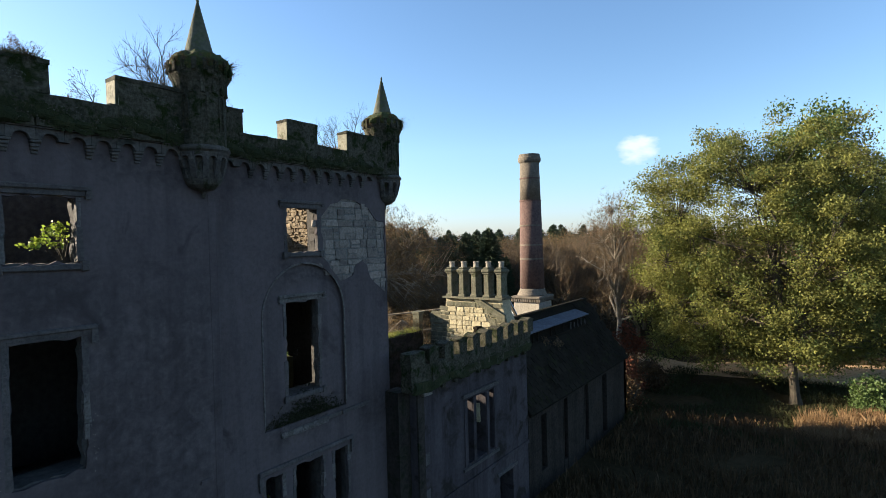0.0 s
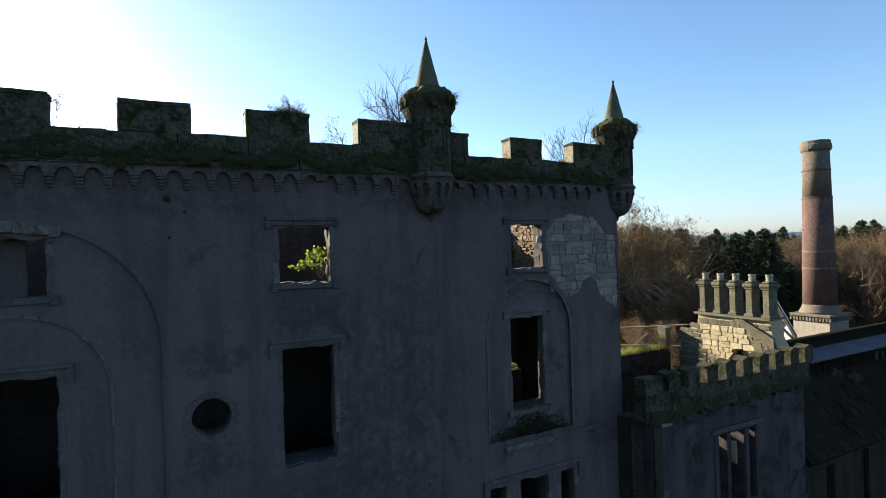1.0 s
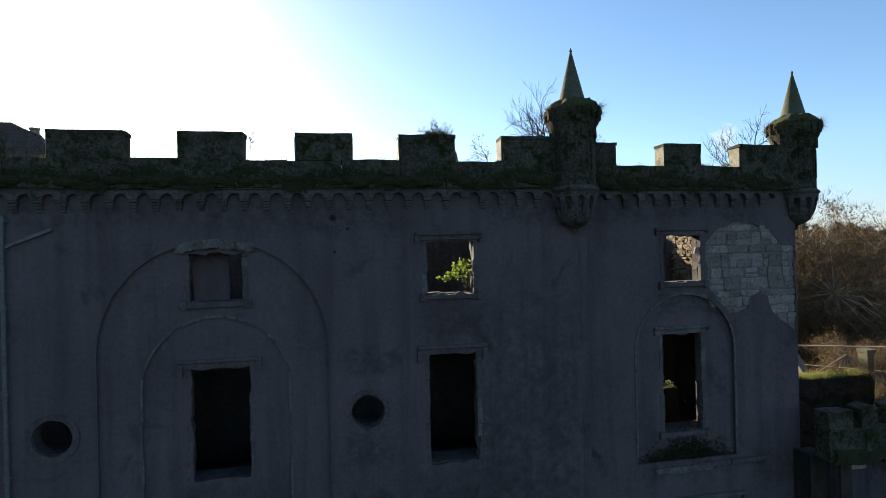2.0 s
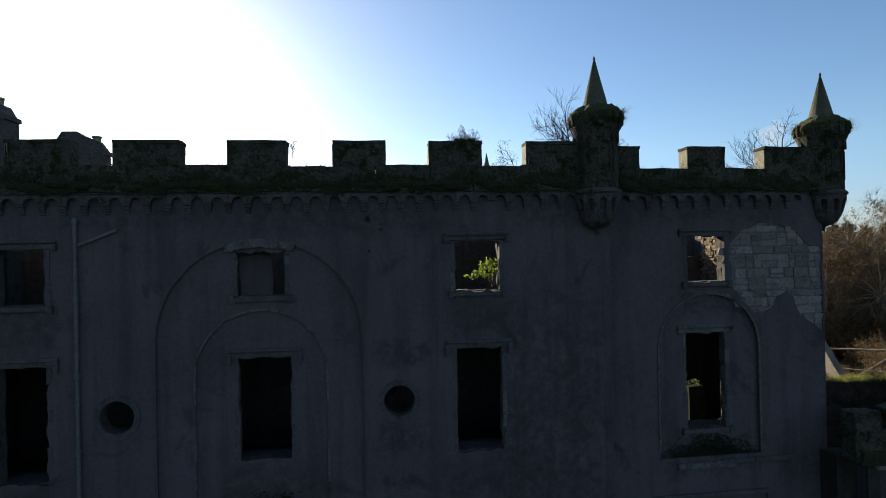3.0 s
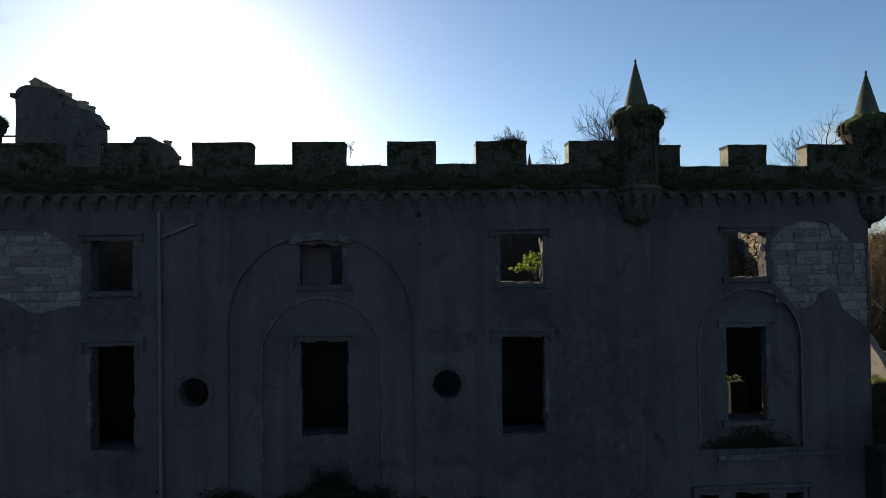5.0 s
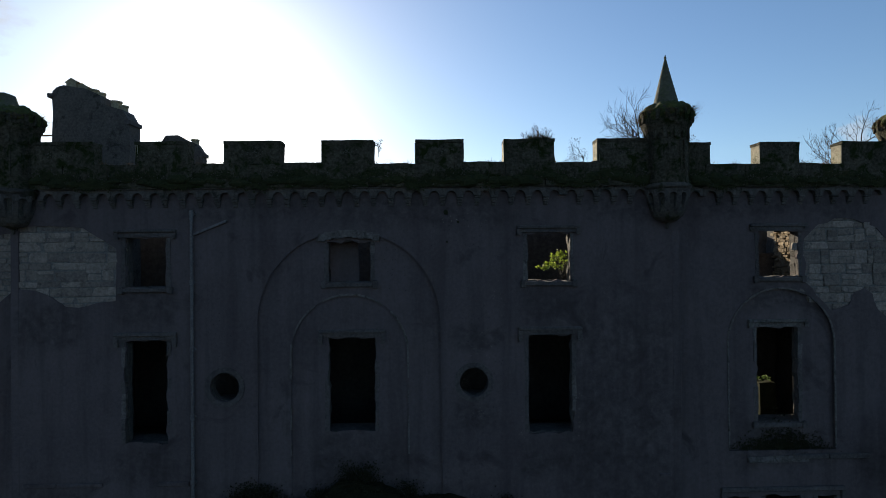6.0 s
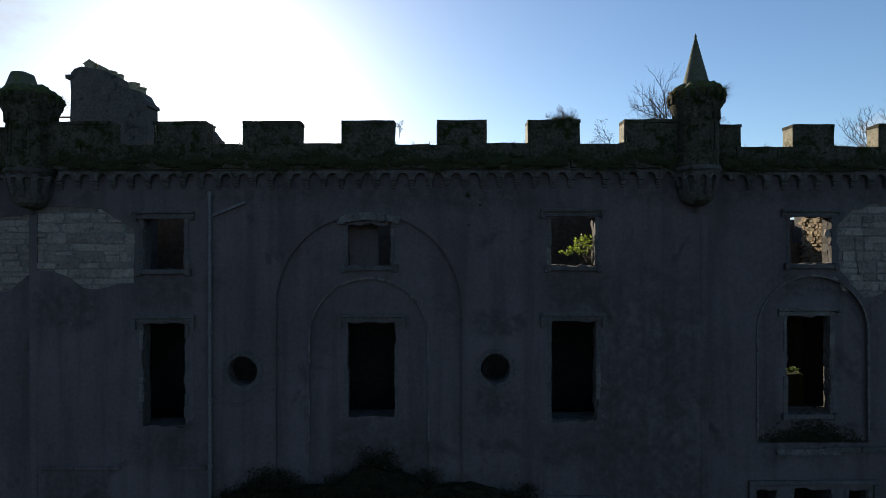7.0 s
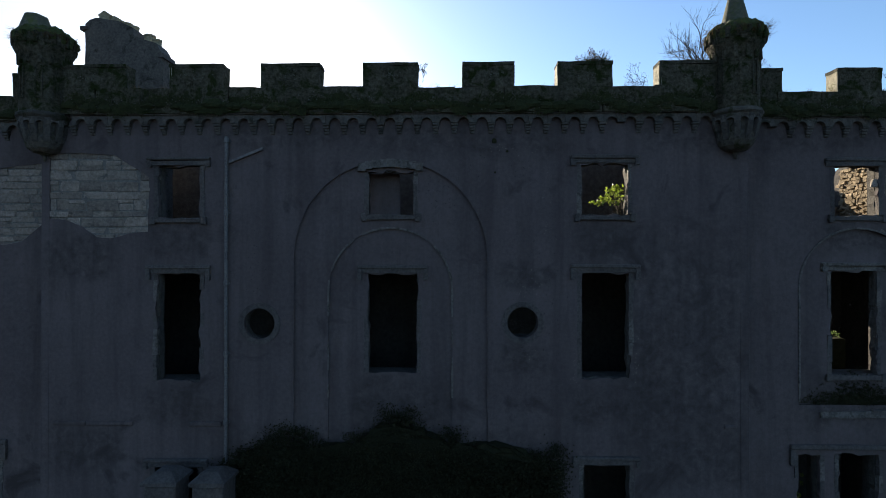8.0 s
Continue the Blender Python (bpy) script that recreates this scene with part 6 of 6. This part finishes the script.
def blades(n, region, low, high, width, seed, bend=0.25, bed=None):
    g = np.random.default_rng(seed)
    out = []
    x = g.uniform(region[0], region[1], n); y = g.uniform(region[2], region[3], n)
    keep = np.array([noise.noise(Vector((a * 0.22, b * 0.22, seed))) > -0.25 for a, b in zip(x, y)])
    if bed:
        keep = np.array([bed(a, b) for a, b in zip(x, y)])
    x, y = x[keep], y[keep]
    n = len(x)
    z = np.array([height(a, b) for a, b in zip(x, y)])
    h = g.uniform(low, high, n) * np.array([1 + 0.35 * noise.noise(Vector((a * 1.1, b * 1.1, 1))) for a, b in zip(x, y)])
    a = g.uniform(0, 2 * np.pi, n)
    u = np.stack([np.cos(a), np.sin(a), 0 * a], 1) * width
    lean = np.stack([g.normal(0, bend, n), g.normal(0, bend, n), np.zeros(n)], 1) * h[:, None]
    p = np.stack([x, y, z - 0.03], 1)
    up = np.stack([0 * h, 0 * h, h], 1)
    mid = p + lean * 0.35 + up * 0.6
    v = np.stack([p - u, p + u, mid + u * 0.8, p + lean + up, mid - u * 0.8], 1).reshape(-1, 3)
    return v, np.arange(5 * n).reshape(-1, 5)


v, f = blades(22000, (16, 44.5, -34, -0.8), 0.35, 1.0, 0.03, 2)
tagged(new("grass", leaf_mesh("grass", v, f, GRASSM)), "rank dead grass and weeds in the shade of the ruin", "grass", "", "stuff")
# dark grass here carries some of the ground's shade in its colour
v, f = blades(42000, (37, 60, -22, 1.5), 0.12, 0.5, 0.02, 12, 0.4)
tagged(new("short_grass", leaf_mesh("short_grass", v, f, GREENTUFT)), "short rough grass under the trees, darkened to look shaded", "grass", "", "stuff")
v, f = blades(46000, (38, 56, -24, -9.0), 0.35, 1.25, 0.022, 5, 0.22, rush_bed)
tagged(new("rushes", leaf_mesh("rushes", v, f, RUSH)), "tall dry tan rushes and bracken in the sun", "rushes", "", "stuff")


def wall_plant(name, x, y, z, height_, seed, label, depth=4, reach=0.8, leafy=None, n=0, thick=0.016):
    stem, twigs, ends = bare_branches(height_, reach, depth, seed, thick, 3, 0.05, 3, 0.3, 0.15)
    t = thing(name, (x, y, z), label, "plant")
    for what, (v, f) in (("stem", stem), ("twig_mass", twigs)):
        ob = new(what, raw(what, v, f, BARK))
        ob.parent = t
        ob["kind"] = "stuff"
    if leafy:
        lv, lf = leaves([tuple(e) for e in ends], 0.012, n, 0.02, seed)
        ob = new("foliage", leaf_mesh("foliage", lv, lf, leafy))
        ob.parent = t
    return t


wall_plant("bare_sapling", 8.05, 0.75, 11.7, 2.3, 5, "leafless sapling rooted on the wall head by the turret", 4, 0.9)
wall_plant("bare_sapling", 7.7, 0.9, 11.6, 2.0, 9, "thin leafless sapling on the wall head", 4, 0.8)
wall_plant("bare_sapling", 14.55, 1.5, 11.5, 2.3, 6, "leafless sapling rooted on the wall head by the turret", 4, 1.0)
wall_plant("bare_sapling", 14.0, 1.6, 11.3, 1.9, 16, "thin leafless sapling on the wall head", 4, 0.9)
wall_plant("seeding_weed", 4.85, 0.05, 12.12, 0.75, 11, "dry weed gone to seed on a merlon", 4, 1.0, GRASSM, 3)
wall_plant("seeding_weed", 4.55, 0.05, 12.12, 0.6, 12, "dry weed gone to seed on a merlon", 3, 1.2, GRASSM, 4)
wall_plant("seeding_weed", 6.1, 0.2, 11.55, 1.1, 13, "tall dry weed in the gap of the battlement", 3, 0.7, GRASSM, 4)
wall_plant("seeding_weed", 0.5, 0.0, 11.95, 0.5, 14, "dry upright weed on the battlement", 3, 0.5, GRASSM, 2)
wall_plant("seeding_weed", 8.9, 0.3, 12.0, 0.7, 18, "dry bent weed beside the turret", 3, 0.9, GRASSM, 2)
wall_plant("seeding_weed", -2.6, 0.1, 12.15, 0.4, 19, "single dry weed on a merlon", 2, 0.6, GRASSM, 2)
wall_plant("seeding_weed", 10.2, 0.8, 11.5, 0.35, 20, "pair of dry stalks on the battlement", 2, 0.4, GRASSM, 2)
v, f = tuft([(4.72 + rnd.gauss(0, 0.14), rnd.gauss(0, 0.1), 12.14) for _ in range(30)], 40, 0.06, 0.24, 0.007, 4, 0.7)
tagged(new("grass_tuft", leaf_mesh("grass_tuft", v, f, GREENTUFT)), "tuft of grass on top of a merlon", "grass", "", "stuff")
v, f = tuft([(rnd.uniform(EDGE_L, EDGE_R), rnd.uniform(-0.18, 0.18), 11.56) for _ in range(150)], 16, 0.03, 0.14, 0.005, 6, 0.6)
tagged(new("ledge_grass", leaf_mesh("ledge_grass", v, f, GRASSM)), "sparse moss and grass along the battlement", "grass", "", "stuff")
v, f = tuft([(rnd.uniform(EDGE_R, END_R), REC + rnd.uniform(-0.18, 0.18), 11.56) for _ in range(60)], 16, 0.03, 0.14, 0.005, 7, 0.6)
tagged(new("ledge_grass", leaf_mesh("ledge_grass", v, f, GRASSM)), "sparse moss and grass along the battlement", "grass", "", "stuff")

# the sunlit sapling in the window
sap = thing("window_sapling", (5.52, 0.5, 8.42), "bright green sycamore sapling growing in the window", "sapling")
vs, fs, cs = [], [], []
r = random.Random(6)
for k in range(26):
    u, w = r.random() ** 0.7, r.random()
    tip = Vector((4.86 + 0.68 * u + r.uniform(-0.03, 0.03), 0.46 + r.uniform(-0.14, 0.1), 8.8 + 0.62 * u * w))
    foot = Vector((5.52, 0.5, 8.42))
    mid = foot.lerp(tip, 0.6) + Vector((0.05, 0, 0.07))
    tube(vs, fs, [foot, mid, tip], [0.008, 0.005, 0.003], 4)
    cs += [tip, mid.lerp(tip, 0.75)]
ob = new("stem", raw("stem", [q - Vector((5.52, 0.5, 8.42)) for q in vs], fs, BARK))
ob.parent = sap
ob["kind"] = "stuff"
lv, lf = leaves([tuple(e) for e in cs], 0.04, 7, 0.07, 3, 0.85, 0.02)
ob = new("foliage", leaf_mesh("foliage", lv - np.array([5.52, 0.5, 8.42]), lf, LEAFBRIGHT))
ob.parent = sap


# bramble and saplings on the broken wing
for x, y, z, h, k in ((23.5, 5.9, 3.8, 1.3, 51), (23.2, 5.9, 3.8, 1.1, 52), (22.4, 6.1, 3.9, 0.9, 53), (20.2, 6.1, 3.9, 0.6, 54)):
    wall_plant("bramble", x, y, z, h, k, "tangled leafless brown bramble on the broken wing", 4, 1.1, GRASSM, 3)
for x, y, z, h, k in ((29.0, 1.15, 2.45, 1.0, 55), (29.7, 1.1, 2.4, 0.9, 56)):
    wall_plant("seeding_weed", x, y, z, h, k, "pale dry weed growing on the shed roof", 4, 0.9, RUSH, 3)

# ferns in a light of the ground-floor window
fp = thing("window_fern", (10.3, REC + 0.5, 0.6), "green fern growing in the ground-floor window", "fern")
r = random.Random(31)
cs, vs, fs = [], [], []
for k in range(12):
    tip = Vector((r.uniform(-0.16, 0.12), r.uniform(-0.1, 0.1), r.uniform(0.3, 1.35)))
    tube(vs, fs, [Vector((0, 0, -0.9)), Vector((tip.x * 0.4, 0, tip.z * 0.4)), tip], [0.012, 0.008, 0.003], 4)
    cs += [tuple(tip), tuple(tip * 0.8)]
ob = new("stalks", raw("stalks", vs, fs, BARK))
ob.parent = fp
ob["kind"] = "stuff"
lv, lf = leaves(cs, 0.035, 7, 0.08, 5)
ob = new("fronds", leaf_mesh("fronds", lv, lf, LEAFBRIGHT))
ob.parent = fp
